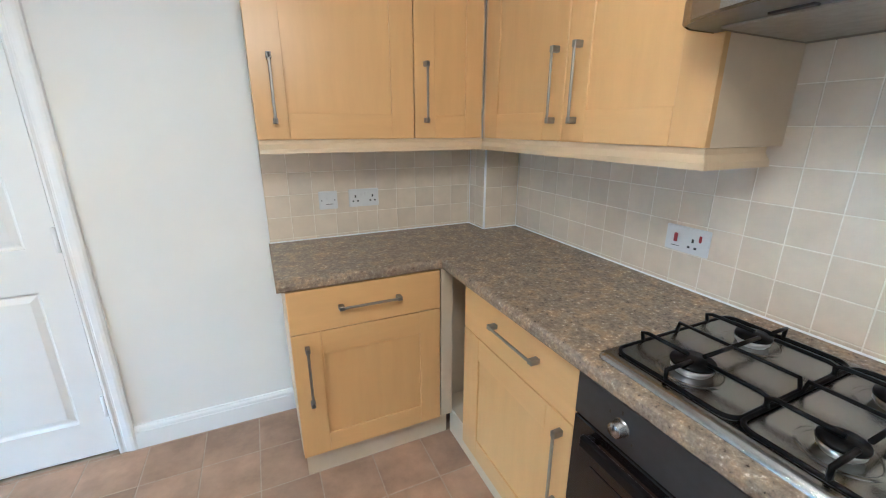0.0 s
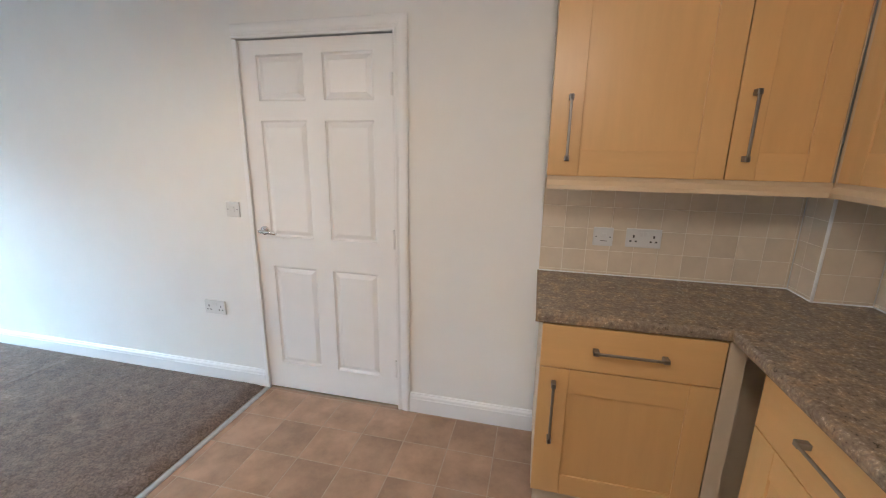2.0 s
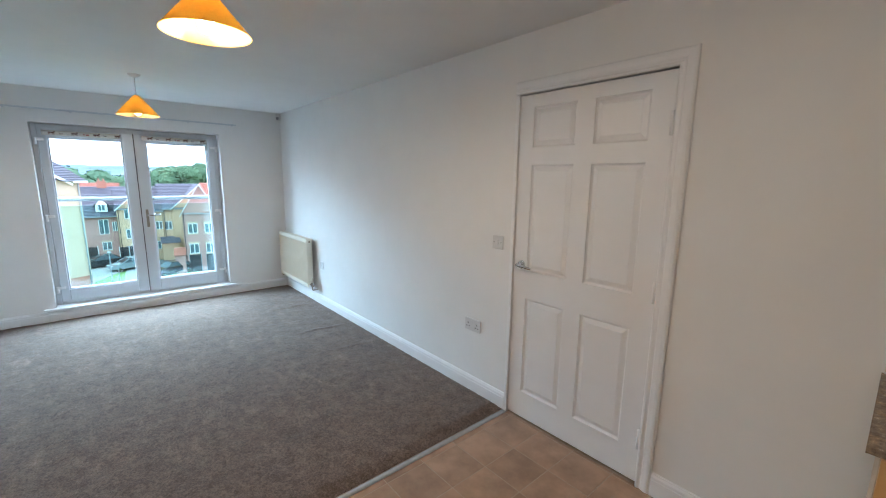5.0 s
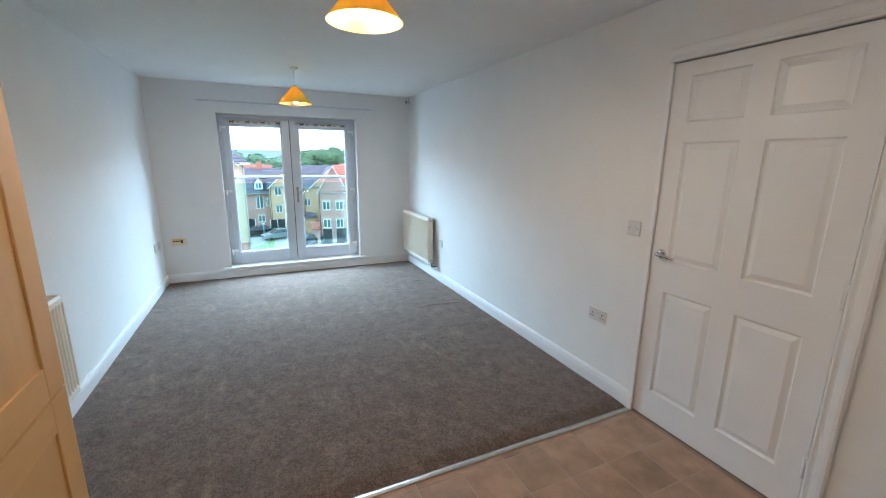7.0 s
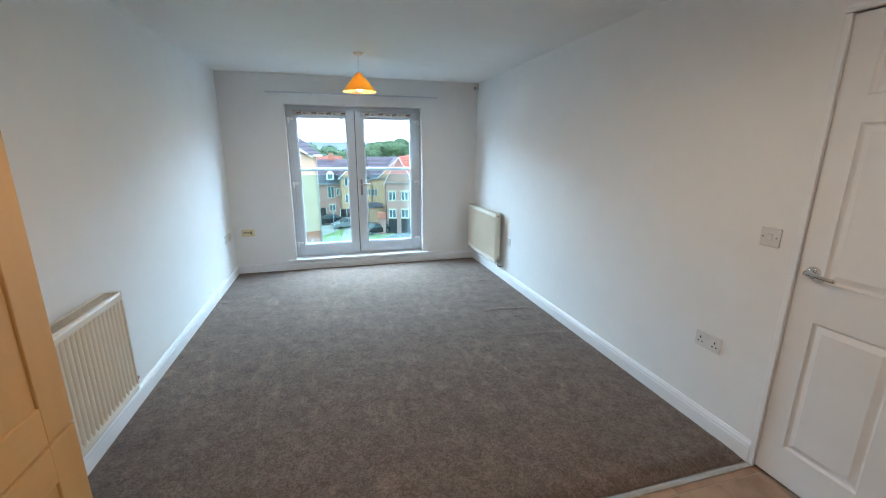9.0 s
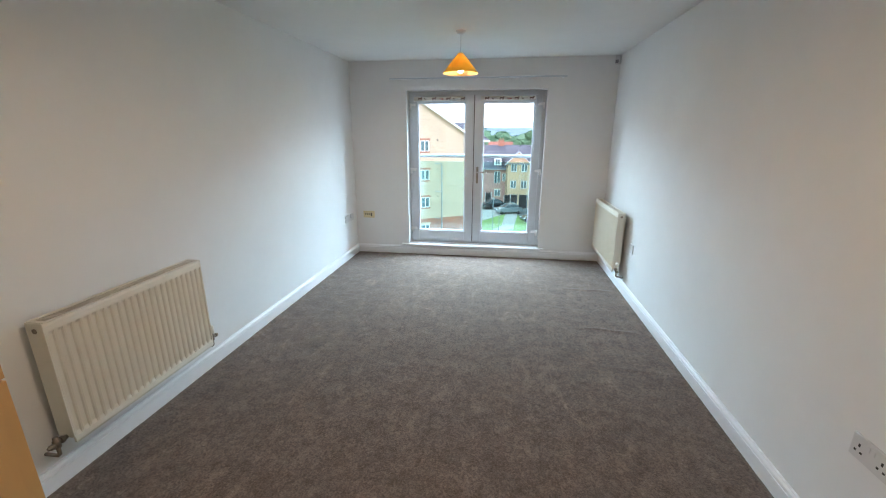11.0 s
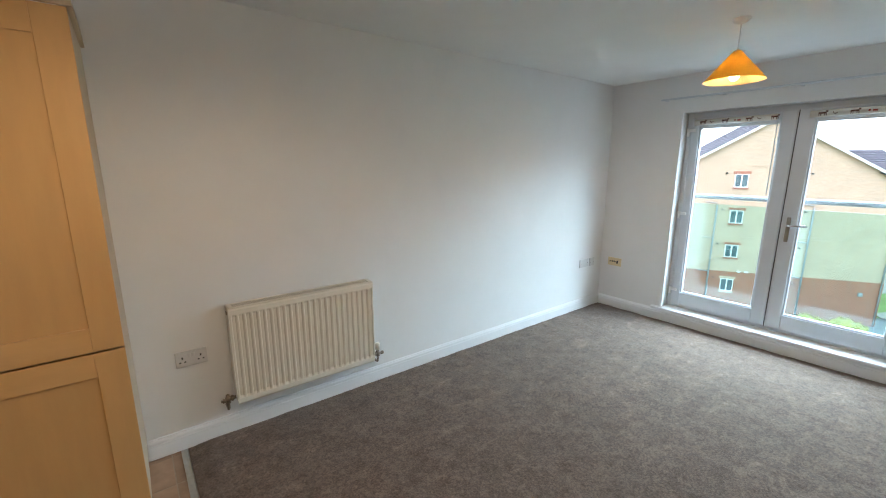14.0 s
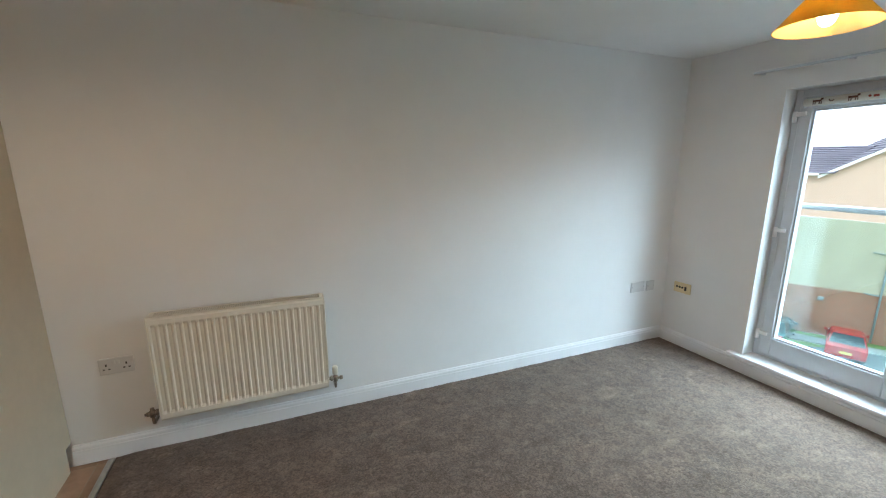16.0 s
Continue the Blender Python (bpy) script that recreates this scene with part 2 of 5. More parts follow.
def carpet_mat():
    m = mat("brown_carpet", (0.110, 0.075, 0.056), 1.0, noise_scale=110, second=(0.210, 0.151, 0.118), fac_lo=0.36, fac_hi=0.70, bump=1.0, bump_scale=140, large=0.0, spec=0.1)
    nt = m.node_tree
    b = nt.nodes["Principled BSDF"]
    b.inputs["Sheen Weight"].default_value, b.inputs["Sheen Roughness"].default_value = 0.2, 0.5
    t = nt.nodes.new("ShaderNodeTexCoord")
    n = nt.nodes.new("ShaderNodeTexNoise")
    n.inputs["Scale"].default_value, n.inputs["Detail"].default_value, n.inputs["Distortion"].default_value = 9, 9, 0.2
    n.inputs["Roughness"].default_value = 0.66
    mr = nt.nodes.new("ShaderNodeMapRange")
    mr.inputs["From Min"].default_value, mr.inputs["From Max"].default_value = 0.34, 0.66
    mr.inputs["To Min"].default_value, mr.inputs["To Max"].default_value = 0.84, 1.16
    mm = nt.nodes.new("ShaderNodeVectorMath")
    mm.operation = "SCALE"
    src = b.inputs["Base Color"].links[0].from_socket
    ln = nt.links.new
    ln(t.outputs["Object"], n.inputs["Vector"])
    ln(n.outputs["Fac"], mr.inputs["Value"])
    ln(src, mm.inputs[0])
    ln(mr.outputs["Result"], mm.inputs["Scale"])
    n2, r2, m2 = nt.nodes.new("ShaderNodeTexNoise"), nt.nodes.new("ShaderNodeMapRange"), nt.nodes.new("ShaderNodeVectorMath")
    mp2 = nt.nodes.new("ShaderNodeMapping")
    mp2.inputs["Scale"].default_value, mp2.inputs["Rotation"].default_value = (1.0, 2.6, 1.0), (0, 0, 0.35)
    n2.inputs["Scale"].default_value, n2.inputs["Detail"].default_value, n2.inputs["Distortion"].default_value = 2.4, 7, 1.2
    n2.inputs["Roughness"].default_value = 0.7
    r2.inputs["From Min"].default_value, r2.inputs["From Max"].default_value = 0.54, 0.70
    r2.inputs["To Min"].default_value, r2.inputs["To Max"].default_value = 0.95, 1.34
    m2.operation = "SCALE"
    ln(t.outputs["Object"], mp2.inputs["Vector"])
    ln(mp2.outputs["Vector"], n2.inputs["Vector"])
    ln(n2.outputs["Fac"], r2.inputs["Value"])
    ln(mm.outputs["Vector"], m2.inputs[0])
    ln(r2.outputs["Result"], m2.inputs["Scale"])
    n4, r4, m4 = nt.nodes.new("ShaderNodeTexNoise"), nt.nodes.new("ShaderNodeMapRange"), nt.nodes.new("ShaderNodeVectorMath")
    n4.inputs["Scale"].default_value, n4.inputs["Detail"].default_value, n4.inputs["Distortion"].default_value = 26, 6, 1.6
    r4.inputs["From Min"].default_value, r4.inputs["From Max"].default_value = 0.36, 0.62
    r4.inputs["To Min"].default_value, r4.inputs["To Max"].default_value = 0.76, 1.14
    m4.operation = "SCALE"
    ln(t.outputs["Object"], n4.inputs["Vector"])
    ln(n4.outputs["Fac"], r4.inputs["Value"])
    ln(m2.outputs["Vector"], m4.inputs[0])
    ln(r4.outputs["Result"], m4.inputs["Scale"])
    out = m4.outputs["Vector"]
    edge = nt.nodes.new("ShaderNodeTexNoise")
    edge.inputs["Scale"].default_value, edge.inputs["Detail"].default_value = 14, 6
    ln(t.outputs["Object"], edge.inputs["Vector"])
    # trodden and stained patches: x, y, half lengths, tone
    for x, y, rx, ry, tone in ((-1.99, 0.95, 0.09, 0.06, 0.74), (-2.99, -0.38, 0.10, 0.10, 0.80), (-3.95, -0.03, 0.50, 0.09, 1.22), (-2.40, 1.55, 0.30, 0.16, 0.84),
                              (-3.07, -0.88, 0.06, 0.05, 1.45), (-3.02, -0.95, 0.10, 0.05, 1.3), (-2.40, -0.75, 0.20, 0.07, 0.82), (-3.1, 1.45, 0.35, 0.13, 0.86), (-4.40, -0.84, 0.08, 0.05, 1.35)):
        off, far, add, rng, mul = (nt.nodes.new("ShaderNode" + k) for k in ("Mapping", "VectorMath", "Math", "MapRange", "VectorMath"))
        off.inputs["Location"].default_value, off.inputs["Scale"].default_value = (-x / rx, -y / ry, 0), (1 / rx, 1 / ry, 0)
        far.operation, add.operation, mul.operation = "LENGTH", "ADD", "SCALE"
        rng.inputs["From Min"].default_value, rng.inputs["From Max"].default_value = 0.9, 2.1
        rng.inputs["To Min"].default_value, rng.inputs["To Max"].default_value = tone, 1.0
        sp = nt.nodes.new("ShaderNodeMath")
        sp.operation = "MULTIPLY"
        sp.inputs[1].default_value = 1.9
        ln(t.outputs["Object"], off.inputs["Vector"])
        ln(off.outputs["Vector"], far.inputs[0])
        ln(edge.outputs["Fac"], sp.inputs[0])
        ln(far.outputs["Value"], add.inputs[0])
        ln(sp.outputs[0], add.inputs[1])
        ln(add.outputs[0], rng.inputs["Value"])
        ln(out, mul.inputs[0])
        ln(rng.outputs["Result"], mul.inputs["Scale"])
        out = mul.outputs["Vector"]
    ln(out, b.inputs["Base Color"])
    return m


CARPET = carpet_mat()


# ---------- mesh helpers ----------
def box(bm, x0, x1, y0, y1, z0, z1, r=0.0, seg=1):
    vs = [bm.verts.new((x, y, z)) for x in (x0, x1) for y in (y0, y1) for z in (z0, z1)]
    fs = [bm.faces.new([vs[i] for i in f]) for f in ((0, 1, 3, 2), (4, 6, 7, 5), (0, 4, 5, 1), (2, 3, 7, 6), (0, 2, 6, 4), (1, 5, 7, 3))]
    if r:
        es = list({e for f in fs for e in f.edges})
        bmesh.ops.bevel(bm, geom=es, offset=r, segments=seg, affect="EDGES", profile=0.6)
    return bm


def tube(bm, pts, rad, n=10, caps=True):
    """A round bar along points; rad is one radius or one per point."""
    pts = [Vector(p) for p in pts]
    rads = rad if isinstance(rad, (list, tuple)) else [rad] * len(pts)
    rings, ref = [], None
    for i, p in enumerate(pts):
        d = ((pts[min(i + 1, len(pts) - 1)] - p).normalized() + (p - pts[max(i - 1, 0)]).normalized())
        if d.length < 1e-6:
            d = Vector((0, 0, 1))
        d.normalize()
        if ref is None:
            ref = d.orthogonal().normalized()
        u = (ref - d * ref.dot(d)).normalized()
        ref = u
        w = d.cross(u)
        rings.append([bm.verts.new(p + (u * math.cos(6.28318 * k / n) + w * math.sin(6.28318 * k / n)) * rads[i]) for k in range(n)])
    for a, b in zip(rings, rings[1:]):
        for k in range(n):
            f = bm.faces.new((a[k], a[(k + 1) % n], b[(k + 1) % n], b[k]))
            f.smooth = True
    if caps:
        bm.faces.new(rings[0][::-1])
        bm.faces.new(rings[-1])
    return bm


def lathe(bm, prof, n=28, at=(0, 0, 0), axis="z"):
    """Turned shape from (radius, height) pairs, closed where the radius is 0."""
    def P(rr, h, k):
        c, s_ = rr * math.cos(6.283185 * k / n), rr * math.sin(6.283185 * k / n)
        v = {"z": (c, s_, h), "y": (c, h, s_), "x": (h, c, s_)}[axis]
        return (v[0] + at[0], v[1] + at[1], v[2] + at[2])
    rings = []
    for rr, h in prof:
        rings.append([bm.verts.new(P(0, h, 0))] if rr < 1e-6 else [bm.verts.new(P(rr, h, k)) for k in range(n)])
    for a, b in zip(rings, rings[1:]):
        if len(a) == 1 and len(b) == 1:
            continue
        for k in range(n):
            if len(a) == 1:
                f = bm.faces.new((a[0], b[(k + 1) % n], b[k]))
            elif len(b) == 1:
                f = bm.faces.new((a[k], a[(k + 1) % n], b[0]))
            else:
                f = bm.faces.new((a[k], a[(k + 1) % n], b[(k + 1) % n], b[k]))
            f.smooth = True
    return bm


def sweep(bm, prof, path, closed=False):
    """A profile of (out, up) pairs swept along plan points; out is to the path's right."""
    n = len(path)
    rows = []
    for i, p in enumerate(path):
        p = Vector(p)
        a = Vector(path[i - 1]) if i or closed else None
        b = Vector(path[(i + 1) % n]) if i < n - 1 or closed else None
        d1 = (p - a).normalized() if a is not None else (b - p).normalized()
        d2 = (b - p).normalized() if b is not None else d1
        n1, n2 = Vector((d1.y, -d1.x)), Vector((d2.y, -d2.x))
        m = (n1 + n2).normalized()
        k = 1 / max(0.3, m.dot(n1))
        rows.append([bm.verts.new((p.x + m.x * o * k, p.y + m.y * o * k, u)) for o, u in prof])
    q = len(prof)
    for i in range(n if closed else n - 1):
        a, b = rows[i], rows[(i + 1) % n]
        for k in range(q):
            bm.faces.new((a[k], b[k], b[(k + 1) % q], a[(k + 1) % q]))
    if not closed:
        bm.faces.new(rows[0])
        bm.faces.new(rows[-1][::-1])
    bmesh.ops.recalc_face_normals(bm, faces=bm.faces[:])
    return bm


def part(name, bm, material, parent=None, label="", kind="", fix=True):
    me = bpy.data.meshes.new(name)
    if fix:
        bmesh.ops.recalc_face_normals(bm, faces=bm.faces[:])
    bm.to_mesh(me)
    bm.free()
    me.materials.append(material)
    ob = new(name, me)
    if parent is not None:
        ob.parent = parent
    return tagged(ob, label=label, kind=kind)


def B(*boxes, r=0.0, seg=1):
    bm = bmesh.new()
    for b in boxes:
        box(bm, *b, r=r, seg=seg)
    return bm


def thing(name, at, label, category, group="", turn=0.0):
    ob = new(name)
    ob.empty_display_size = 0.1
    ob.matrix_world = pose(*at, 0, 0, turn)
    return tagged(ob, label=label, category=category, group=group)


# ---------- the rooms ----------
XW, XE, YS, YN, H = -5.42, 1.415, -0.962, 2.145, 2.320
T = 0.25
DX0, DX1, DH = -1.412, -0.570, 1.990
WY0, WY1, WZ0, WZ1 = -0.215, 1.410, 0.125, 1.995
SX = -1.43

part("wall_north", B((XW - T, DX0 - 0.03, YN, YN + T, 0, H), (DX1 + 0.03, XE + T, YN, YN + T, 0, H), (DX0 - 0.03, DX1 + 0.03, YN, YN + T, DH + 0.03, H)), WALL, kind="structure")


def south(x):
    """The south wall leans in a little west of the tall cupboard."""
    return YS + max(0.0, -1.30 - x) * 0.0150


def wall_south():
    bm = bmesh.new()
    plan = [(XW - T, YS - T), (XE + T, YS - T), (XE + T, YS), (-1.30, YS), (XW - T, south(XW - T))]
    lo, hi = [bm.verts.new((x, y, 0)) for x, y in plan], [bm.verts.new((x, y, H)) for x, y in plan]
    for k in range(5):
        bm.faces.new((lo[k], lo[(k + 1) % 5], hi[(k + 1) % 5], hi[k]))
    bm.faces.new(lo)
    bm.faces.new(hi)
    return bm


part("wall_south", wall_south(), WALL, kind="structure")
part("wall_west", B((XW - T, XW, YS, WY0, 0, H), (XW - T, XW, WY1, YN, 0, H), (XW - T, XW, WY0, WY1, WZ1, H), (XW - T, XW, WY0, WY1, 0, WZ0)), WALL, kind="structure")
part("wall_east", B((XE, XE + T, YS, YN, 0, H)), WALL, kind="structure")
# second box: unseen hall ceiling added to keep sky light off the door gaps
part("ceiling", B((XW - T, XE + T, YS - T, YN + T, H, H + 0.2), (DX0 - 0.4, DX1 + 0.4, YN + T, YN + 1.3, H, H + 0.2)), CEIL, kind="structure")
# unseen walls added to close in the hall behind the door
part("unseen_hall_wall", B((DX0 - 0.3, DX1 + 0.3, YN + 1.2, YN + 1.3, 0, H), (DX0 - 0.4, DX0 - 0.3, YN + T, YN + 1.3, 0, H), (DX1 + 0.3, DX1 + 0.4, YN + T, YN + 1.3, 0, H)), WALL, kind="structure")
floor = part("floor", B((XW - T, XE + T, YS - T, YN + 1.3, -0.25, -0.006)), GROUTF, kind="structure")


CREASES = [((-4.385, 1.58), (-4.37, 2.06), 0.008), ((-3.535, 1.56), (-3.50, 2.02), 0.009), ((-3.12, -0.92), (-3.02, -0.80), 0.006), ((-2.95, -0.90), (-2.86, -0.84), 0.005),
           ((-3.95, 1.30), (-3.85, 1.75), 0.003), ((-2.98, 1.62), (-2.94, 2.02), 0.003), ((-4.42, -0.90), (-4.36, -0.78), 0.005)]


def carpet():
    bm = bmesh.new()
    nx, ny = 320, 240
    x0, x1, y0, y1 = XW + 0.002, SX - 0.018, YS + 0.002, YN - 0.002
    grid = []
    for i in range(nx + 1):
        row = []
        for j in range(ny + 1):
            x = x0 + (x1 - x0) * i / nx
            y = south(x) + 0.002 + (y1 - south(x) - 0.002) * j / ny
            z = 0.004 + 0.004 * noise.noise((x * 7, y * 7, 0)) + 0.002 * noise.noise((x * 21, y * 21, 3))
            for (ax, ay), (bx, by), rise in CREASES:
                f = max(0.0, min(1.0, ((x - ax) * (bx - ax) + (y - ay) * (by - ay)) / ((bx - ax) ** 2 + (by - ay) ** 2)))
                d = x - (ax + f * (bx - ax)) - 0.012 * noise.noise((y * 9, ax, 0))
                if abs(d) < 0.06:
                    z += rise * math.exp(-(d / 0.016) ** 2) * math.exp(-((y - (ay + f * (by - ay))) / 0.03) ** 2) * min(1.0, 0.2 + 4 * f * (1 - f))
            z += 0.017 * min(1.0, max(0.0, (x1 - x) / 0.08))
            if min(x - x0, y - south(x), y1 - y) < 0.025:
                z = min(z, 0.012)
            row.append(bm.verts.new((x, y, z)))
        grid.append(row)
    for i in range(nx):
        for j in range(ny):
            f = bm.faces.new((grid[i][j], grid[i + 1][j], grid[i + 1][j + 1], grid[i][j + 1]))
            f.smooth = True
    return bm


part("carpet", carpet(), CARPET, kind="structure")
tagged(part("threshold_strip", sweep(bmesh.new(), [(-0.017, -0.004), (-0.014, 0.006), (0, 0.009), (0.014, 0.006), (0.017, -0.004)], [(SX, YS + 0.003), (SX + 0.006, YN - 0.003)]), STRIP), "thin brushed aluminium strip where the carpet meets the vinyl tiles", "threshold strip")

BB = [(0, 0), (0.018, 0), (0.018, 0.087), (0.0145, 0.0885), (0.0145, 0.0925), (0.017, 0.0945), (0.0155, 0.104), (0.009, 0.112), (0.008, 0.117), (0.0, 0.119)]


def skirt(*path, lift=0.009):
    return part("baseboard", sweep(bmesh.new(), [(o, max(u, lift)) for o, u in BB], path), GLOSS, kind="structure")


skirt((XW, south(XW)), (XW, YN), (DX0 - 0.022, YN))
skirt((DX1 + 0.075, YN), (0.19, YN), lift=0.001)
skirt((-1.28, YS), (-1.30, YS), (XW, south(XW)))

# ---------- door to the hall ----------
ARCH = [(0.0, 0.0), (0.0, 0.011), (0.003, 0.015), (0.010, 0.0165), (0.019, 0.0125), (0.026, 0.0125), (0.030, 0.0155), (0.050, 0.0195), (0.062, 0.019), (0.070, 0.014), (0.072, 0.0)]


def architrave():
    bm = bmesh.new()
    box(bm, DX0 - 0.022, DX0 + 0.003, YN - 0.016, YN, 0, DH + 0.001, r=0.004, seg=2)
    rings = []
    for o, d in ARCH:
        x, z = DX1 + 0.003 + o, DH + 0.003 + o
        rings.append([bm.verts.new(p) for p in ((x, YN - d, 0), (x, YN - d, z), (DX0 - 0.022, YN - d, z))])
    for p, q in zip(rings, rings[1:]):
        for k in (0, 1):
            bm.faces.new((p[k], p[k + 1], q[k + 1], q[k]))
    bm.faces.new([r[2] for r in rings])
    return bm


part("trim", architrave(), GLOSS, kind="structure")
part("door_frame", B((DX0 - 0.03, DX0 - 0.003, YN, YN + T, 0, DH + 0.03), (DX1 + 0.003, DX1 + 0.03, YN, YN + T, 0, DH + 0.03), (DX0 - 0.003, DX1 + 0.003, YN, YN + T, DH + 0.004, DH + 0.03), (DX0 - 0.003, DX0 + 0.01, YN + 0.04, YN + 0.06, 0, DH), (DX1 - 0.01, DX1 + 0.003, YN + 0.04, YN + 0.06, 0, DH)), GLOSS, kind="structure")


def panelled(bm, w, h, cells, y=0.0, t=0.036):
    """A flat face with raised and fielded panels, from x, z cells."""
    xs = sorted({0, w, *(v for c in cells for v in c[:2])})
    zs = sorted({0, h, *(v for c in cells for v in c[2:])})
    inside = lambda a, b: any(c[0] <= a < c[1] and c[2] <= b < c[3] for c in cells)
    V = lambda x, yy, z: bm.verts.new((x, yy, z))
    for a, b in zip(xs, xs[1:]):
        for c, d in zip(zs, zs[1:]):
            if not inside(a + 1e-5, c + 1e-5):
                bm.faces.new((V(a, y, c), V(b, y, c), V(b, y, d), V(a, y, d)))
    for x0, x1, z0, z1 in cells:
        prev = None
        for ins, dep in ((0, 0), (0.0025, 0.006), (0.008, 0.0118), (0.013, 0.0125), (0.034, 0.004), (0.0365, 0.003)):
            ring = [V(x0 + ins, y + dep, z0 + ins), V(x1 - ins, y + dep, z0 + ins), V(x1 - ins, y + dep, z1 - ins), V(x0 + ins, y + dep, z1 - ins)]
            if prev:
                for k in range(4):
                    bm.faces.new((prev[k], prev[(k + 1) % 4], ring[(k + 1) % 4], ring[k]))
            prev = ring
        bm.faces.new(prev)
    box(bm, 0, w, y + 0.017, y + t, 0, h)
    for a in ((0, 0.0005), (w - 0.0005, w)):
        box(bm, *a, y, y + 0.017, 0, h)
    box(bm, 0.0005, w - 0.0005, y, y + 0.017, 0, 0.0005)
    box(bm, 0.0005, w - 0.0005, y, y + 0.017, h - 0.0005, h)
    bmesh.ops.remove_doubles(bm, verts=bm.verts[:], dist=1e-5)
    return bm


door = thing("door_1", (DX0 - 0.0012, YN + 0.004, 0.013), "", "")
tagged(door, "closed white six-panel interior door with a chrome lever handle", "door", kind="structure")
W = DX1 - DX0 - 0.0022
part("leaf", panelled(bmesh.new(), W, DH - 0.016, [(a, b, c, d) for a, b in ((0.098, 0.368), (0.470, 0.738)) for c, d in ((0.172, 0.785), (0.96, 1.585), (1.682, 1.905))]), GLOSS, door)
for hz in (0.24, 0.99, 1.75):
    hg = bmesh.new()
    box(hg, W - 0.010, W + 0.001, -0.004, 0.0, hz - 0.048, hz + 0.048, r=0.001)
    tube(hg, [(W - 0.002, -0.010, hz - 0.05), (W - 0.002, -0.010, hz + 0.05)], 0.0075, 12)
    part("hinge", hg, GLOSS, door)
hd = bmesh.new()
lathe(hd, [(0, -0.010), (0.024, -0.010), (0.026, -0.006), (0.026, 0)], 28, (0.062, 0, 0.992), "y")
lathe(hd, [(0, -0.045), (0.010, -0.045), (0.010, -0.008)], 16, (0.062, 0, 0.992), "y")
tube(hd, [(0.056, -0.046, 0.994), (0.075, -0.050, 0.994), (0.12, -0.050, 0.990), (0.165, -0.050, 0.986)], [0.010, 0.0105, 0.009, 0.007], 12)
part("lever_handle", hd, CHROME, door, "satin chrome lever on a round rose")

# ---------- french window ----------
FX = -5.535
win = thing("window_1", (FX, 0, 0), "", "")
tagged(win, "white plastic french window with rolled patterned blinds and a glass balustrade outside", "window", kind="structure")
fr = B((-0.07, 0.0, WY0 + 0.002, WY0 + 0.045, WZ0, WZ1), (-0.07, 0.0, WY1 - 0.045, WY1 - 0.002, WZ0, WZ1), (-0.07, 0.0, WY0 + 0.045, WY1 - 0.045, WZ1 - 0.05, WZ1 - 0.002), (-0.07, 0.0, WY0 + 0.045, WY1 - 0.045, WZ0, WZ0 + 0.055), r=0.004)
part("window_frame", fr, UPVC, win)
MID = 0.584
GZ0, GZ1 = 0.305, 1.865
for a, b, ga, gb in ((WY0 + 0.044, MID - 0.004, -0.10, 0.484), (MID + 0.004, WY1 - 0.044, 0.690, 1.283)):
    bm = bmesh.new()
    z0, z1 = WZ0 + 0.05, WZ1 - 0.045
    box(bm, -0.06, 0.018, a, ga, z0, z1, r=0.005)
    box(bm, -0.06, 0.018, gb, b, z0, z1, r=0.005)
    box(bm, -0.06, 0.018, ga, gb, z0, GZ0, r=0.004)
    box(bm, -0.06, 0.018, ga, gb, GZ1, z1, r=0.004)
    sash = part("casement", bm, UPVC, win)
    bead = bmesh.new()
    for q in ((ga, ga + 0.012, GZ0, GZ1), (gb - 0.012, gb, GZ0, GZ1), (ga + 0.012, gb - 0.012, GZ0, GZ0 + 0.012), (ga + 0.012, gb - 0.012, GZ1 - 0.012, GZ1)):
        box(bead, -0.02, 0.008, *q, r=0.003)
    part("glazing_bead", bead, UPVC, sash)
    p = part("pane", B((-0.024, -0.020, ga, gb, GZ0, GZ1)), PANE, sash)
    p.visible_shadow = False
# dark strip set between the casements to draw the shade of their gap
part("gap_strip", B((-0.05, 0.004, MID - 0.0038, MID + 0.0038, WZ0 + 0.05, WZ1 - 0.045)), DARK, win)
for hy, sgn in ((WY0 + 0.035, 1), (WY1 - 0.035, -1)):
    for hz in (0.33, 1.08, 1.84):
        hg = bmesh.new()
        box(hg, 0.019, 0.036, min(hy, hy + sgn * 0.055), max(hy, hy + sgn * 0.055), hz - 0.014, hz + 0.014, r=0.004)
        tube(hg, [(0.026, hy - sgn * 0.008, hz - 0.05), (0.026, hy - sgn * 0.008, hz + 0.018)], 0.013, 10)
        part("hinge", hg, GLOSS, win)
hd = bmesh.new()
box(hd, 0.018, 0.028, 0.622, 0.648, 0.92, 1.12, r=0.006, seg=2)
part("handle_plate", hd, NICKEL, win)
hd = bmesh.new()
tube(hd, [(0.028, 0.635, 1.055), (0.052, 0.635, 1.055), (0.060, 0.65, 1.056), (0.060, 0.70, 1.058), (0.058, 0.755, 1.058)], [0.009, 0.009, 0.010, 0.009, 0.007], 10)
part("window_handle", hd, CHROME, win)
tagged(part("window_sill", B((FX - 0.07, XW + 0.045, WY0 - 0.09, WY1 + 0.07, WZ0 + 0.002, WZ0 + 0.024), r=0.006, seg=2), GLOSS), kind="structure")


